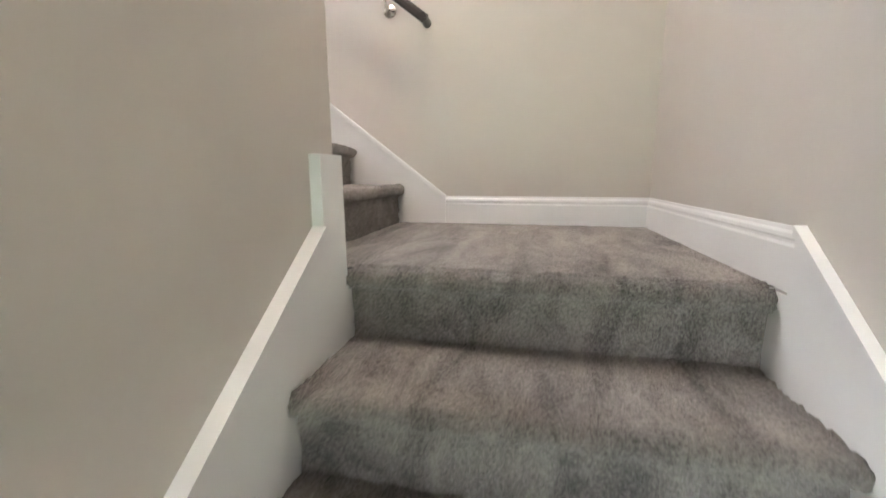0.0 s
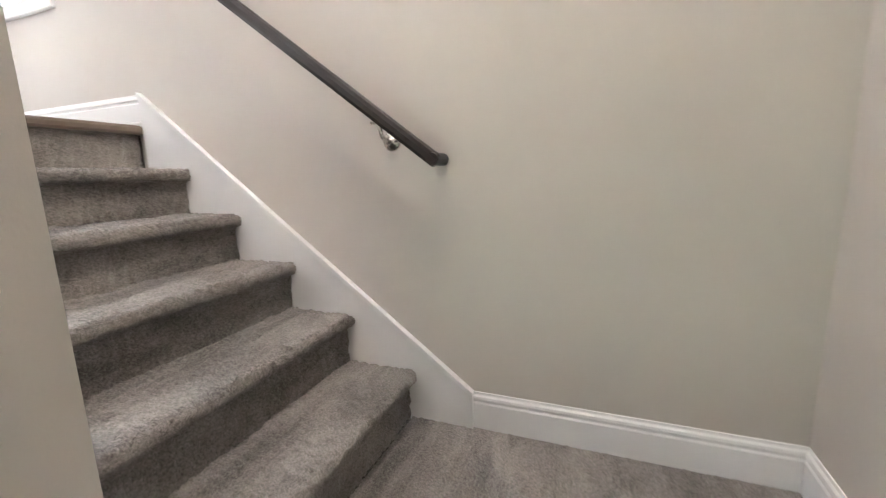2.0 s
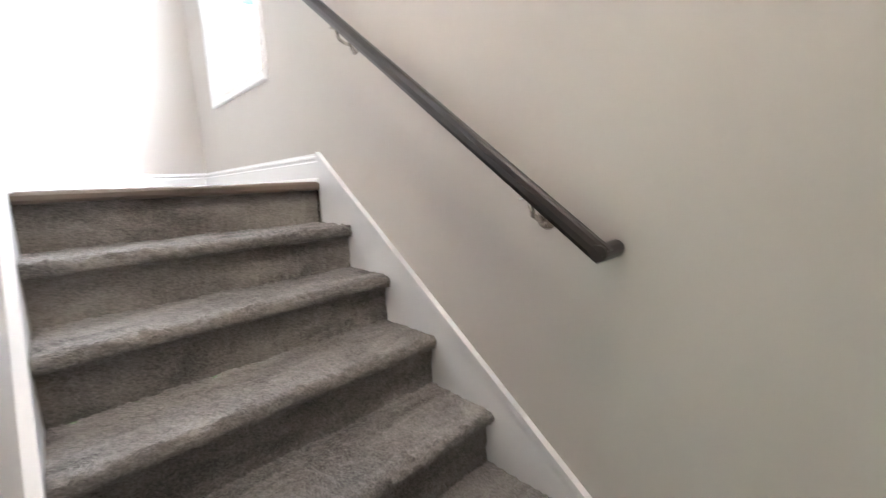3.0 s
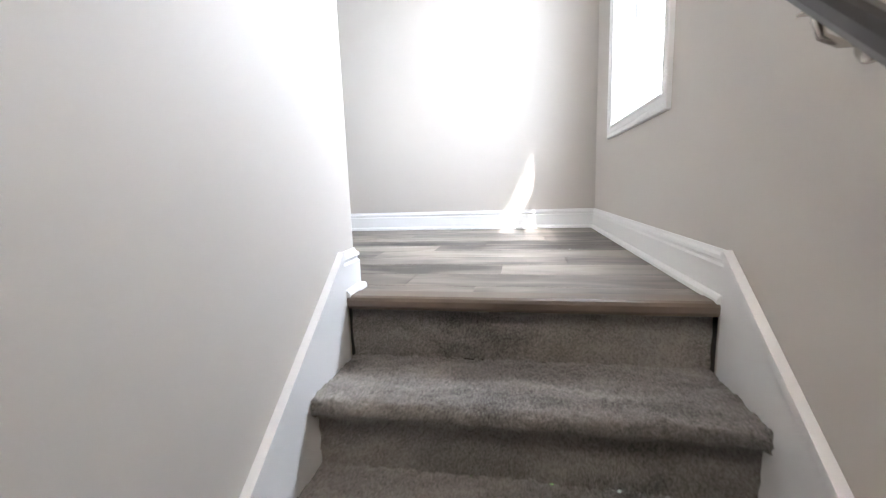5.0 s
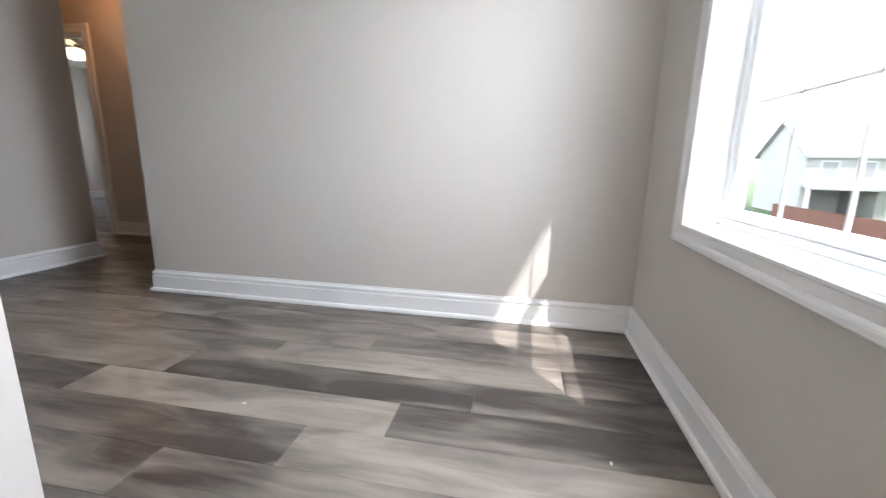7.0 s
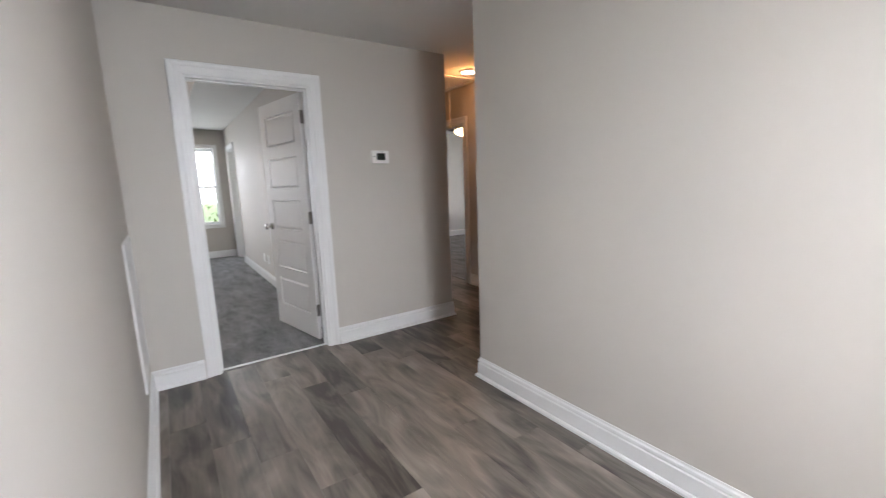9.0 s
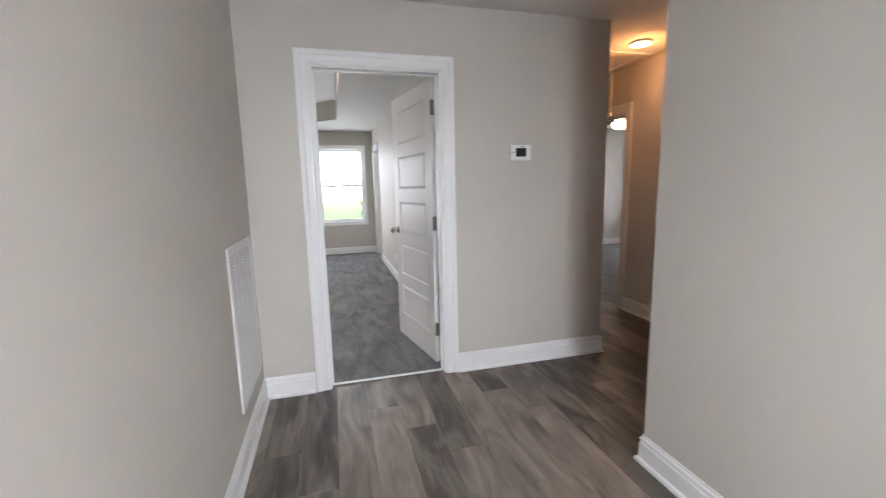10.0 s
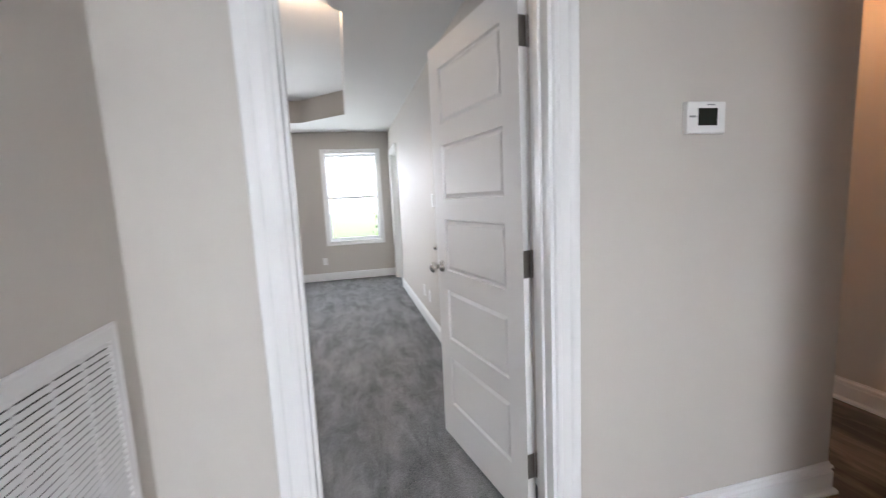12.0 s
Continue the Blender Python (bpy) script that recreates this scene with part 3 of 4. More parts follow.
def panel_door(at, rz):
    """A five-panel door leaf: x from the hinge edge, y its thickness, z up."""
    top = thing("door_1", "white five-panel bedroom door standing open", "door", at, rz, kind="structure")
    w, t, h, s = 0.768, 0.035, 2.0, 0.112
    ph = (h - 0.20 - 0.112 - 4 * 0.10) / 5
    zs, z = [], 0.20
    for k in range(5):
        zs.append((z, z + ph))
        z += ph + 0.10
    bm = bmesh.new()
    box(bm, 0, s, -t, 0, 0, h)
    box(bm, w - s, w, -t, 0, 0, h)
    lo = 0.0
    for a, b in zs:
        box(bm, s, w - s, -t, 0, lo, a)
        lo = b
    box(bm, s, w - s, -t, 0, lo, h)
    part("leaf", bm, DOOR, top)
    for a, b in zs:
        bm = bmesh.new()
        for y_face, y_in in ((0.0, -0.013), (-t, -t + 0.013)):
            rings = []
            for d, y in ((0.0, y_face), (0.003, y_face + (y_in - y_face) * 0.85), (0.006, y_in), (0.010, y_in), (0.024, y_face + (y_in - y_face) * 0.25)):
                rings.append([bm.verts.new(p) for p in ((s + d, y, a + d), (w - s - d, y, a + d), (w - s - d, y, b - d), (s + d, y, b - d))])
            for p, q in zip(rings, rings[1:]):
                for i in range(4):
                    j = (i + 1) % 4
                    bm.faces.new((p[i], p[j], q[j], q[i]))
            bm.faces.new(rings[-1])
        part("panel", bm, DOOR, top)
    for z in (0.25, 1.03, 1.82):
        bm = rounded_box(-0.0025, 0.0, -t + 0.004, 0.0, z - 0.05, z + 0.05, 0.001, 1)
        tube(bm, [(-0.004, -t - 0.006, z - 0.05), (-0.004, -t - 0.006, z + 0.05)], 0.007)
        hinge = part("hinge", bm, HINGE, top, "dark nickel butt hinge")
        bm = rounded_box(-0.036, -0.0035, -t - 0.004, -t - 0.001, z - 0.05, z + 0.05, 0.001, 1)
        part("hinge_leaf", bm, HINGE, hinge)
    turn_out, turn_in = Matrix.Rotation(radians(-90), 3, "X"), Matrix.Rotation(radians(90), 3, "X")
    bm = bmesh.new()
    knob = [(0.031, 0.0), (0.031, 0.004), (0.026, 0.009), (0.012, 0.011), (0.011, 0.03), (0.02, 0.036), (0.027, 0.046), (0.028, 0.055), (0.022, 0.064), (0.01, 0.068)]
    lathe(bm, knob, 24, (w - 0.062, 0, 0.93), turn_out)
    lathe(bm, knob, 24, (w - 0.062, -t, 0.93), turn_in)
    part("door_knob", bm, NICKEL, top, "round satin nickel door knob", True)
    part("latch_plate", rounded_box(w, w + 0.002, -t / 2 - 0.012, -t / 2 + 0.012, 0.90, 0.96, 0.0008, 1), NICKEL, top)
    return top


panel_door((D - 0.150, DOOR_B - 0.044, 0.022), 191.2)


# ---- windows ----
def window(name, axis, inner, outer, a, b, z0, z1, label, muntins=True):
    """A double-hung window in an opening: lined reveal, frame, two sashes with glazing bars, picture-frame casing inside."""
    top = thing(name, label, "window", kind="structure")
    way = 1 if outer > inner else -1

    def at(u, w, z):
        return (w, u, z) if axis == "x" else (u, w, z)

    def bar(nm, u0, u1, w0, w1, c, d, parent, m=VINYL, r=0.002):
        w0, w1 = sorted((inner + way * w0, inner + way * w1))
        p, q = at(u0, w0, c), at(u1, w1, d)
        return part(nm, rounded_box(p[0], q[0], p[1], q[1], c, d, r, 1), m, parent)
    dep = abs(outer - inner)
    for u0, u1, c, d in ((a - 0.001, a + 0.012, z0, z1), (b - 0.012, b + 0.001, z0, z1), (a + 0.012, b - 0.012, z0 - 0.001, z0 + 0.012), (a + 0.012, b - 0.012, z1 - 0.012, z1 + 0.001)):
        bar("jamb_liner", u0, u1, -0.003, dep - 0.05, c, d, top, TRIM)
    f, sw = (0.035, 0.032) if muntins else (0.02, 0.02)
    for u0, u1, c, d in ((a, a + f, z0, z1), (b - f, b, z0, z1), (a + f, b - f, z0, z0 + f), (a + f, b - f, z1 - f, z1)):
        bar("window_frame", u0, u1, dep - 0.05, dep + 0.01, c, d, top)
    mid = (z0 + z1) / 2
    for c, d, w0 in ((z0 + f, mid + 0.02, dep - 0.042), (mid - 0.02, z1 - f, dep - 0.018)):
        sash = bar("sash", a + f, a + f + sw, w0, w0 + 0.024, c, d, top)
        bar("stile", b - f - sw, b - f, w0, w0 + 0.024, c, d, sash)
        bar("rail", a + f + sw, b - f - sw, w0, w0 + 0.024, c, c + 0.035, sash)
        bar("rail", a + f + sw, b - f - sw, w0, w0 + 0.024, d - 0.035, d, sash)
        if muntins:
            ga, gb = a + f + sw, b - f - sw
            for k in (1, 2):
                u = ga + (gb - ga) * k / 3
                bar("muntin", u - 0.005, u + 0.005, w0 + 0.0085, w0 + 0.0155, c + 0.035, d - 0.035, sash)
            bar("muntin", ga, gb, w0 + 0.009, w0 + 0.015, (c + d) / 2 - 0.005, (c + d) / 2 + 0.005, sash)
        pane = bar("pane", a + f + sw - 0.002, b - f - sw + 0.002, w0 + 0.010, w0 + 0.014, c + 0.03, d - 0.03, sash, GLASS, 0.0005)
        pane.visible_shadow = False
    out = Vector(at(0, -way, 0))
    path = [at(a + 0.008, inner, z0 + 0.008), at(b - 0.008, inner, z0 + 0.008), at(b - 0.008, inner, z1 - 0.008), at(a + 0.008, inner, z1 - 0.008)]
    left = out.cross(Vector(path[1]) - Vector(path[0]))
    if left.z > 0:
        path = path[::-1]
    part("casing", sweep(bmesh.new(), path, [(u * 0.82, v) for u, v in CASING], out, closed=True), TRIM, top, "white moulded window casing")
    return top


window("window_1", "x", 0.0, 0.15, 0.545, 1.40, 0.62, 2.10, "white double-hung window with glazing bars above the stairs")
window("window_2", "x", BED_X, BED_X - 0.15, 0.336, 1.181, 0.645, 2.10, "white double-hung bedroom window with bright daylight", False)
window("window_3", "x", BED_X, BED_X - 0.15, -1.26, -0.415, 0.645, 2.10, "second white double-hung bedroom window", False)
window("window_4", "y", 6.9, 7.05, -8.2, -7.3, 0.65, 2.10, "white double-hung back-room window", False)

# ---- handrail ----
rail = thing("handrail", "espresso-stained wooden wall handrail on nickel brackets", "handrail")
RX = -0.078
A, B = Vector((RX, -1.395, -0.205)), Vector((RX, 0.02, 0.868))
along = (B - A).normalized()
bm = bmesh.new()
up_way = Vector((0, -along.z, along.y))
rings = []
outline = [(-0.016, -0.024), (0.016, -0.024), (0.021, -0.012), (0.022, 0.006), (0.017, 0.02), (0.008, 0.026), (-0.008, 0.026), (-0.017, 0.02), (-0.022, 0.006), (-0.021, -0.012)]
for p in (A, B):
    rings.append([bm.verts.new(p + Vector((u * 0.85, 0, 0)) + up_way * v * 0.85) for u, v in outline])
for i in range(len(outline)):
    j = (i + 1) % len(outline)
    bm.faces.new((rings[0][i], rings[0][j], rings[1][j], rings[1][i]))
bm.faces.new(rings[0])
bm.faces.new(rings[1][::-1])
part("rail", bm, RAIL, rail)
for p, d in ((A, 1), (B, -1)):
    bm = bmesh.new()
    lathe(bm, [(0.019, -0.018), (0.0205, -0.012), (0.0205, 0.065), (0.0205, 0.0765)], 16, p + along * 0.012 * d, Matrix.Rotation(radians(90), 3, "Y"))
    part("return_end", bm, RAIL, rail, "short return of the rail to the wall", False)


def bracket(y):
    p = A + along * ((y - A.y) / along.y) - up_way * 0.02
    base = Vector((0, y, p.z - 0.055))
    bm = lathe(bmesh.new(), [(0.032, 0.0), (0.032, 0.004), (0.027, 0.009), (0.011, 0.013), (0.009, 0.02)], 24, base, Matrix.Rotation(radians(-90), 3, "Y"))
    b = part("bracket", bm, NICKEL, rail, "satin nickel rail bracket", True)
    bm = tube(bmesh.new(), [base + Vector((-0.01, 0, 0)), base + Vector((-0.045, 0, 0.0)), base + Vector((-0.07, 0, 0.012)), Vector((RX, y, p.z - 0.02)), Vector((RX, y, p.z))], 0.007)
    part("bracket_arm", bm, NICKEL, b, "", True)
    part("saddle", rounded_box(RX - 0.012, RX + 0.012, y - 0.03, y + 0.03, p.z - 0.004, p.z + 0.001, 0.001, 1), NICKEL, b)


bracket(-1.205)
bracket(-0.36)

# ---- hall things ----
gr = thing("return_air_grille", "white louvred return-air grille low on the wall", "air grille", (-3.61, V + 0.0045, 0.65), 0.585)
GW, GH = 0.275, 0.40
bm = bmesh.new()
sweep(bm, [(-GW, 0, -GH), (GW, 0, -GH), (GW, 0, GH), (-GW, 0, GH)][::-1], [(0, 0), (0, 0.006), (0.003, 0.009), (0.007, 0.009), (0.009, 0.0075), (0.036, 0.0075), (0.038, 0.0)], (0, 1, 0), closed=True)
part("frame", bm, METAL_WHITE, gr)
# dark sheet on the uncut wall: paints the shade seen between the louvres
part("backing", rounded_box(-GW + 0.03, GW - 0.03, 0.0005, 0.0015, -GH + 0.03, GH - 0.03, 0.0002, 1), DARK, gr, "dark sheet giving the shade between the louvres")
inner_w = 2 * (GW - 0.036)
for k in range(1, 5):
    x = -GW + 0.036 + inner_w * k / 5
    part("mullion", rounded_box(x - 0.004, x + 0.004, 0.001, 0.0062, -GH + 0.036, GH - 0.036, 0.0015, 1), METAL_WHITE, gr)
n = 46
bm = prism(bmesh.new(), [(0.0015, 0.0040), (0.0075, -0.0045), (0.0085, -0.0035), (0.0025, 0.0052)], "x", -inner_w / 2, inner_w / 2)
louvre_mesh = mesh_of("louvre", bm, METAL_WHITE)
for k in range(n):
    ob = new("louvre", louvre_mesh)
    ob.parent, ob.location = gr, (0, 0, -GH + 0.042 + (2 * GH - 0.084) * k / (n - 1))

th = thing("thermostat", "white wall thermostat with a dark square display", "thermostat", (D, 1.828, 1.526))
part("body", rounded_box(0, 0.024, -0.077, 0.077, -0.052, 0.052, 0.006, 3), PLASTIC, th)
part("display", rounded_box(0.0235, 0.0252, -0.035, 0.042, -0.026, 0.030, 0.0006, 1), SCREEN, th, "black display")
part("button", rounded_box(0.0235, 0.0262, -0.07, -0.045, 0.000, 0.006, 0.0008, 1), GREY_PRINT, th)
part("print_bar", rounded_box(0.0238, 0.0246, 0.0, 0.03, 0.039, 0.043, 0.0002, 1), GREY_PRINT, th)


def disc_lamp(at, r=0.09):
    top = thing("ceiling_light", "lit round flush disc light on the ceiling", "ceiling light", at, group="flush disc lights")
    part("trim_ring", lathe(bmesh.new(), [(r, 0.0), (r, -0.008), (r - 0.012, -0.016), (r - 0.02, -0.016)], 32), METAL_WHITE, top, "", True)
    part("diffuser", lathe(bmesh.new(), [(r - 0.018, -0.012), (r - 0.018, -0.018), (r - 0.05, -0.021)], 32), LAMP_DISC, top, "glowing warm diffuser", True)
    return top


disc_lamp((-4.31, 3.06, H))
disc_lamp((-5.72, 0.465, H + 0.302))
disc_lamp((-0.72, -1.56, H))

hatch = thing("attic_hatch", "white attic hatch with pull cord in the corridor ceiling", "attic hatch")
bm = sweep(bmesh.new(), [(-5.95, 2.70, H), (-4.53, 2.70, H), (-4.53, 3.36, H), (-5.95, 3.36, H)], [(0, 0), (0, -0.014), (0.055, -0.018), (0.06, 0)], (0, 0, 1), closed=True)
part("hatch_trim", bm, TRIM, hatch)
part("hatch_panel", rounded_box(-5.89, -4.59, 2.76, 3.30, H - 0.008, H - 0.0005, 0.002, 1), CEIL, hatch)
part("pull_cord", tube(bmesh.new(), [(-4.66, 3.06, H - 0.006), (-4.662, 3.062, H - 0.22), (-4.66, 3.06, 1.93)], 0.004, 8), CORD, hatch, "white pull cord")
part("cord_bead", lathe(bmesh.new(), [(0.003, 0.03), (0.009, 0.02), (0.013, 0.0), (0.010, -0.012), (0.004, -0.016)][::-1], 14, (-4.66, 3.06, 1.915)), CORD, hatch, "", True)

fan = thing("ceiling_fan", "dark-bladed ceiling fan with a lit frosted bowl light", "ceiling fan", (-6.62, 4.72, 0))
part("canopy", lathe(bmesh.new(), [(0.03, 2.36), (0.06, 2.39), (0.07, H)], 24), NICKEL, fan, "", True)
part("motor", lathe(bmesh.new(), [(0.05, 2.19), (0.10, 2.21), (0.11, 2.26), (0.10, 2.31), (0.04, 2.36)], 28), NICKEL, fan, "", True)
for k in range(5):
    bm = rounded_box(0.16, 0.66, -0.065, 0.065, -0.004, 0.004, 0.003)
    bm.transform(pose(0, 0, 2.25, 0, 0, 72 * k + 20) @ pose(0, 0, 0, 11))
    blade = part("blade", bm, BLADE, fan, "dark walnut fan blade" if k == 0 else "")
    bm = rounded_box(0.08, 0.20, -0.02, 0.02, -0.003, 0.003, 0.002)
    bm.transform(pose(0, 0, 2.243, 0, 0, 72 * k + 20))
    part("blade_iron", bm, NICKEL, blade)
part("light_bowl", lathe(bmesh.new(), [(0.03, 2.085), (0.08, 2.095), (0.12, 2.125), (0.135, 2.165), (0.13, 2.185)], 28), LAMP_WARM, fan, "lit frosted glass bowl", True)


# ---- switches and sockets ----
def wall_plate(name, label, at, rz, slots, category):
    """A plate on a wall: y away from the wall."""
    top = thing(name, label, category, at, rz)
    part("plate", rounded_box(-0.036, 0.036, 0, 0.006, -0.058, 0.058, 0.002, 2), PLASTIC, top)
    for z in slots:
        part("socket_face" if len(slots) > 1 else "rocker", rounded_box(-0.016, 0.016, 0.005, 0.0085, z - 0.017 * (1 if len(slots) > 1 else 1.8), z + 0.017 * (1 if len(slots) > 1 else 1.8), 0.001, 1), PLASTIC, top)
    return top


wall_plate("light_switch", "white rocker light switch beside the bedroom door", (-6.35, BED_Y, 1.28), 180, (0.0,), "light switch")
wall_plate("wall_outlet", "white wall socket under the bedroom window", (BED_X, 0.23, 0.33), -90, (0.02, -0.02), "wall outlet")
wall_plate("wall_outlet", "white wall socket low on the bedroom wall", (-7.0, BED_Y, 0.33), 180, (0.02, -0.02), "wall outlet")
wall_plate("cable_outlet", "white cable plate beside the socket", (-6.72, BED_Y, 0.33), 180, (0.0,), "wall outlet")

bumper = thing("wall_bumper", "round nickel door bumper on the bedroom wall", "door stop", (-6.27, BED_Y, 0.87))
part("rose", lathe(bmesh.new(), [(0.03, 0.0), (0.03, 0.006), (0.02, 0.014), (0.018, 0.03), (0.008, 0.034)], 20, (0, 0, 0), Matrix.Rotation(radians(90), 3, "X")), NICKEL, bumper, "", True)

def chip(x, y, rz):
    top = rounded_box(-0.006, 0.006, -0.002, 0.002, 0.0, 0.002, 0.0008, 1)
    top.transform(pose(x, y, 0.0005, 0, 0, rz))
    return solid("debris_chip", top, PLASTIC, "tiny white chip of debris on the planks", "debris", " ", "floor chips")


chip(-1.465, 0.94, 15)
chip(-0.28, 0.907, 70)

# ---- outside ----
# added glowing ring: makes the view through the windows burn out to white
bm = bmesh.new()
ring = [(180 * math.cos(2 * math.pi * k / 48), 180 * math.sin(2 * math.pi * k / 48)) for k in range(48)]
lo, hi = [bm.verts.new((x, y, -4)) for x, y in ring], [bm.verts.new((x, y, 70)) for x, y in ring]
for k in range(48):
    bm.faces.new((lo[k], lo[(k + 1) % 48], hi[(k + 1) % 48], hi[k]))
solid("backdrop", bm, glow("backdrop_glow", (0.93, 0.97, 1.0), 4.0), "glowing backdrop ring that whitens the sky in the windows", "sky")
bm = bmesh.new()
bm.faces.new([bm.verts.new(p) for p in ((-900, -900, -3.35), (900, -900, -3.35), (900, 900, -3.35), (-900, 900, -3.35))])
solid("ground", bm, GRASS, "green lawn reaching the horizon", "ground")
bm = bmesh.new()
box(bm, 12.5, 18.5, -80, 90, -3.4, -3.33)
solid("road", bm, ASPHALT, "grey asphalt street", "road")
bm = bmesh.new()
box(bm, 18.5, 23.0, 35.0, 41.0, -3.4, -3.32)
solid("driveway", bm, CONCRETE, "pale concrete driveway", "driveway")


def house(at, rz, label):
    """A two-storey house, its ridge along x, its front towards -y: porch roof, open garage, and a gabled brick wing."""
    top = thing("house", label, "house", at, rz)
    bm = bmesh.new()
    box(bm, -6, -5.2, 0, 9, 0, 2.5)
    box(bm, -0.4, 6, 0, 9, 0, 2.5)
    box(bm, -5.2, -0.4, 5, 9, 0, 2.5)
    box(bm, -6, 6, 0, 9, 2.5, 5.4)
    prism(bm, [(0, 5.4), (9, 5.4), (4.5, 8.4)], "x", -6, 6)
    part("wall", bm, SIDING, top)
    for a, b in ((-0.5, 4.5), (9.5, 4.5)):
        bm = prism(bmesh.new(), [(a, 5.12), (b, 8.45), (b, 8.65), (a, 5.32)], "x", -6.4, 6.4)
        part("roof", bm, ROOFING, top)
    bm = prism(bmesh.new(), [(-1.2, 2.45), (0.0, 2.95), (0.0, 3.1), (-1.2, 2.6)], "x", -6.2, 2.0)
    part("porch_roof", bm, ROOFING, top)
    for x in (-5.9, -0.1):
        part("porch_post", rounded_box(x - 0.1, x + 0.1, -1.1, -0.9, 0, 2.5, 0.01, 1), TRIM, top)
    for x, z in ((-4.2, 3.5), (-1.6, 3.5), (0.9, 3.5)):
        w = part("window", rounded_box(x - 0.65, x + 0.65, -0.05, 0.03, z, z + 1.4, 0.01, 1), TRIM, top)
        part("pane", rounded_box(x - 0.56, x + 0.56, -0.07, -0.045, z + 0.08, z + 1.32, 0.005, 1), GREY_PRINT, w)
    part("front_door", rounded_box(0.5, 1.5, -0.05, 0.02, 0.1, 2.2, 0.01, 1), BARK, top)
    bm = bmesh.new()
    box(bm, 2.2, 6, -1.8, 0, 0, 4.6)
    prism(bm, [(2.2, 4.6), (6, 4.6), (4.1, 6.4)], "y", -1.8, 0)
    wing = part("wing", bm, BRICK, top, "pale brown brick gabled wing")
    for sgn in (-1, 1):
        bm = prism(bmesh.new(), [(4.1, 6.42), (4.1 + sgn * 2.2, 4.35), (4.1 + sgn * 2.2, 4.55), (4.1, 6.62)], "y", -2.1, 2.2)
        part("wing_roof", bm, ROOFING, wing)
    for z in (0.9, 3.0):
        part("wing_window", rounded_box(3.3, 4.9, -1.86, -1.78, z, z + 1.3, 0.01, 1), TRIM, wing)
    return top


house((29.5, 41.0, -3.35), -5, "pale sided two-storey neighbour house with a gable roof")
house((34.0, 14.0, -3.35), -80, "pale sided house across the street with a gable roof")
house((-46.0, -9.0, -3.35), 85, "pale distant house behind the back lawn")
fence = thing("fence", "red-brown board fence along the lawn", "fence", (18.7, 23.0, -3.35), 90)
board_mesh = mesh_of("board", rounded_box(0, 0.135, 0, 0.02, 0.05, 1.5, 0.006, 1), FENCE)
for k in range(90):
    ob = new("board", board_mesh)
    ob.parent, ob.location = fence, (k * 0.145, 0, 0.02 * math.sin(k * 1.7))
for z in (0.35, 1.2):
    part("rail", rounded_box(0, 13.05, 0.02, 0.06, z, z + 0.09, 0.004, 1), FENCE, fence)


def tree(at, height, seed):
    rng = random.Random(seed)
    top = thing("tree", "small leafy green tree on the back lawn", "tree", at)
    bm = tube(bmesh.new(), [(0, 0, 0), (0.05, 0.02, height * 0.3), (0, 0.05, height * 0.6), (0.02, 0, height * 0.85)], 0.09, 8)
    tips = []
    for k in range(9):
        a, z = rng.uniform(0, 6.28), height * rng.uniform(0.35, 0.75)
        tip = (math.cos(a) * height * 0.22, math.sin(a) * height * 0.22, z + height * 0.18)
        tube(bm, [(0.02, 0.02, z), tip], 0.03, 6)
        tips.append(tip)
    part("trunk", bm, BARK, top)
    bm = bmesh.new()
    for k in range(1500):
        c = Vector(rng.choice(tips)) + Vector([rng.gauss(0, height * 0.09) for _ in range(3)])
        m = Matrix.Translation(c) @ Euler([rng.uniform(0, 6.28) for _ in range(3)]).to_matrix().to_4x4()
        s = rng.uniform(0.06, 0.14)
        bm.faces.new([bm.verts.new(m @ Vector(p)) for p in ((-s, 0, 0), (0, -s * 0.5, 0.02), (s, 0, 0), (0, s * 0.5, 0.02))])
    part("crown", bm, LEAF, top)
    return top


tree((-21.0, 3.4, -3.35), 4.2, 3)
tree((-26.0, -3.5, -3.35), 5.0, 5)

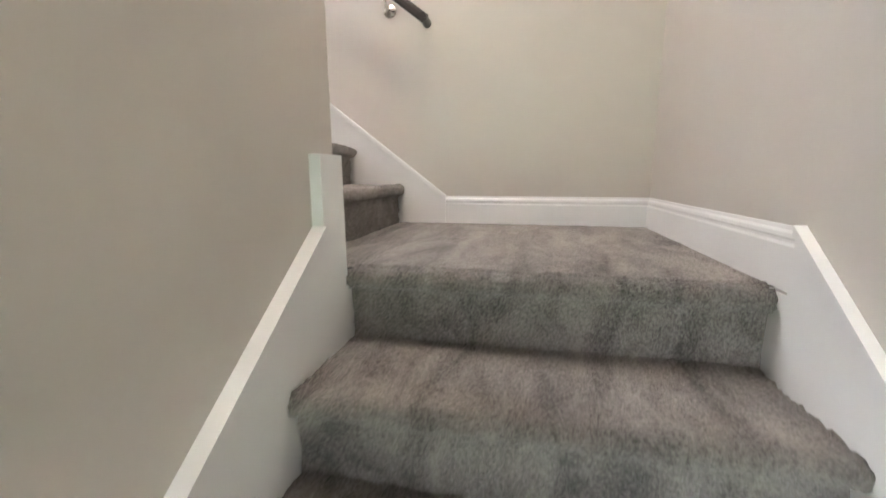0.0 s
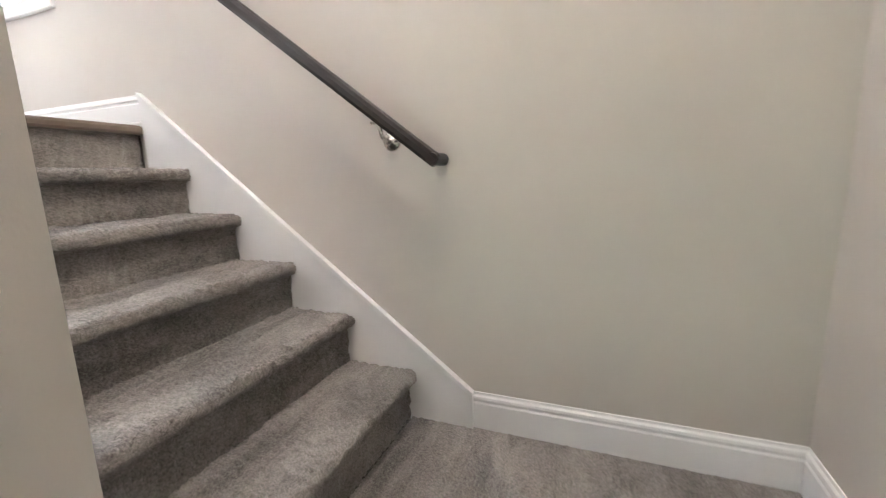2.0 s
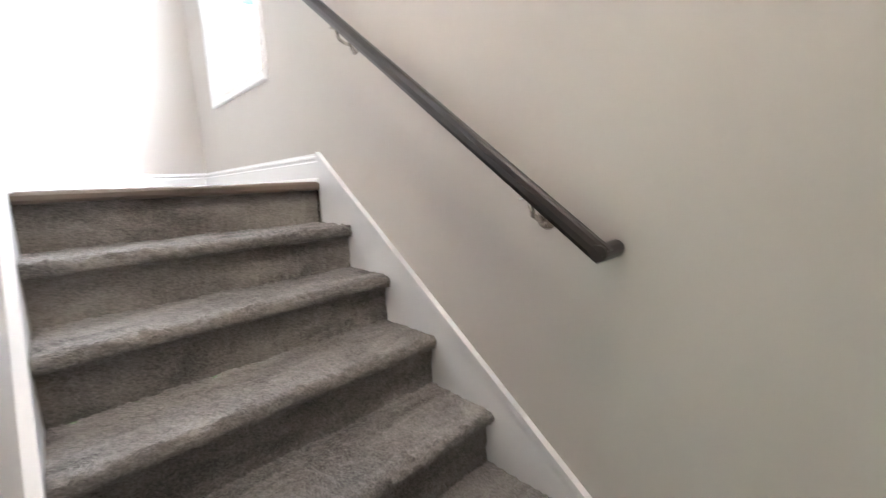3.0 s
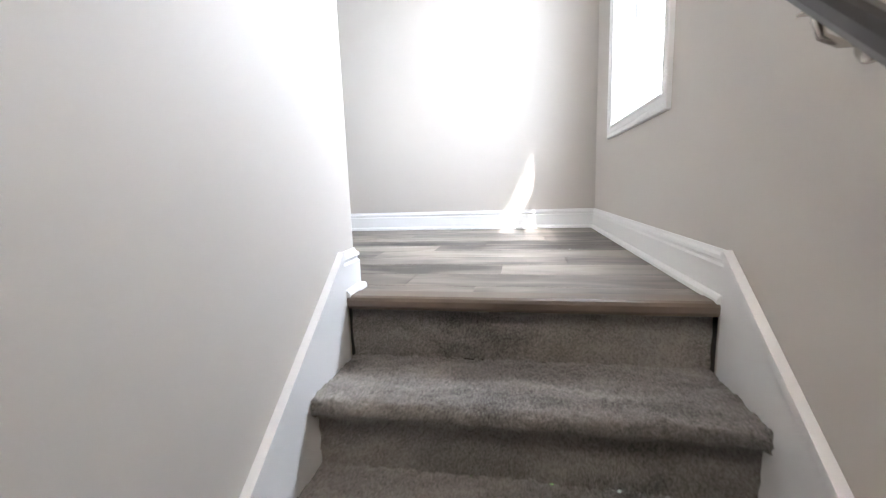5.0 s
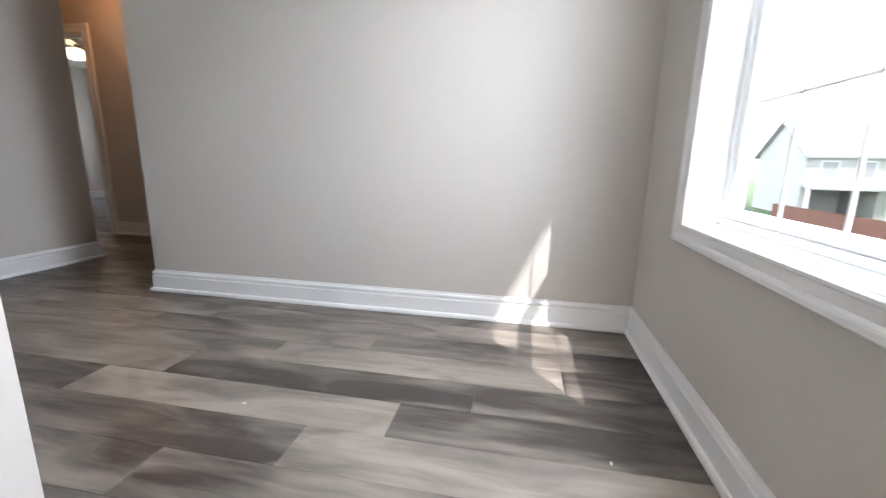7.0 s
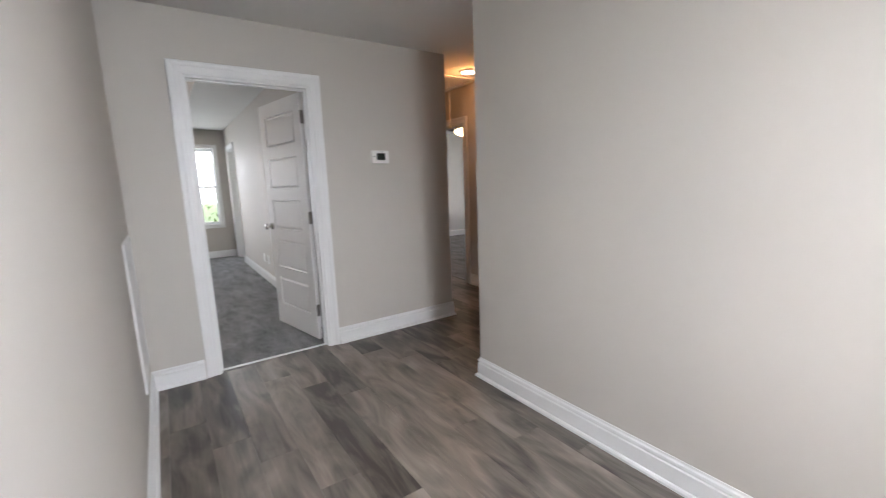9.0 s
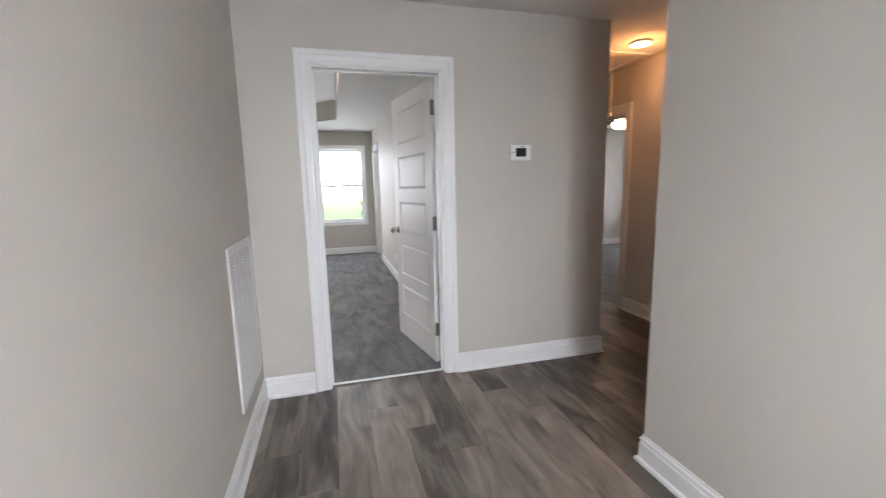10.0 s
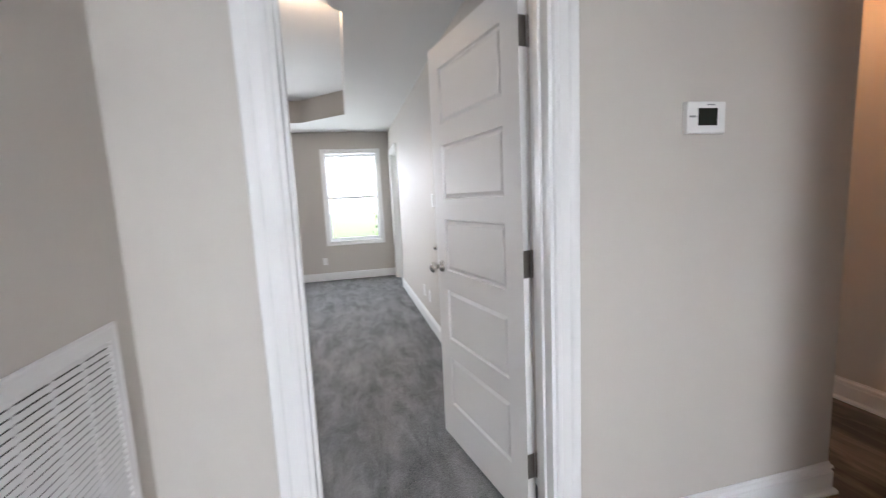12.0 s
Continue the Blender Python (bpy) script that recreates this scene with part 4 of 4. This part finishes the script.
# ---- floor planks, nearest last ----
PW, PL = 0.18, 1.22
plank_meshes = {}
shade = random.Random(5)
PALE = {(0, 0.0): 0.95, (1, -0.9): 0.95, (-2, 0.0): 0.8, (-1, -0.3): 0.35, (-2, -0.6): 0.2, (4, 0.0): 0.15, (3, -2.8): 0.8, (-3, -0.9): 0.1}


def plank(x0, x1, y0, y1):
    key = (round(x1 - x0, 3), round(y1 - y0, 3))
    if key[0] < 0.02 or key[1] < 0.01:
        return
    if key not in plank_meshes:
        bm, g, c = bmesh.new(), 0.0003, 0.0009
        rings = [[bm.verts.new(p) for p in ((d, d, z), (key[0] - d, d, z), (key[0] - d, key[1] - d, z), (d, key[1] - d, z))] for d, z in ((g, -0.0055), (g, -c), (g + c, 0.0))]
        for p, q in zip(rings, rings[1:]):
            for i in range(4):
                j = (i + 1) % 4
                bm.faces.new((p[i], p[j], q[j], q[i]))
        bm.faces.new(rings[-1])
        plank_meshes[key] = mesh_of("plank", bm, PLANK)
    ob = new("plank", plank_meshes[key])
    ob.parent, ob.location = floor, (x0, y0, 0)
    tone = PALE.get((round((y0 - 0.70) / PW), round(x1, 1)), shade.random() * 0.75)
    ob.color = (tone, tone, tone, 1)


JOINTS = {-3: -0.892, -2: -0.584, -1: -0.328, 0: -1.197, 1: -0.943, 2: -0.697, 3: -0.376, 4: -1.205, 5: -0.946, 6: -0.697}
rng = random.Random(11)
for i in range(-4, 16):
    y0, y1 = 0.70 + PW * i, 0.70 + PW * (i + 1)
    joint = JOINTS.get(i, rng.uniform(-1.2, 0))
    y0c, y1c = max(y0, 0.072), min(y1, BROWN_Y + 0.06)
    if y1c - y0c < 0.01:
        continue
    x = joint + PL * math.ceil((0 - joint) / PL)
    while x > -8.0:
        a, b = x - PL, x
        lo_x, hi_x = (-8.0, END_X) if y0 >= E - 0.01 else (D - 0.05, 0.0)
        if E - PW < y0 < E - 0.01:
            y1c = E
            lo_x = D - 0.05
        a, b = max(a, lo_x), min(b, hi_x)
        if b - a > 0.02:
            plank(a, b, y0c, y1c)
        x -= PL
    if E - PW < y0 < E - 0.01:
        x = joint + PL * math.ceil((0 - joint) / PL)
        while x > -8.0:
            a, b = max(x - PL, -4.0), min(x, END_X)
            if b - a > 0.02:
                plank(a, b, E, y1)
            x -= PL
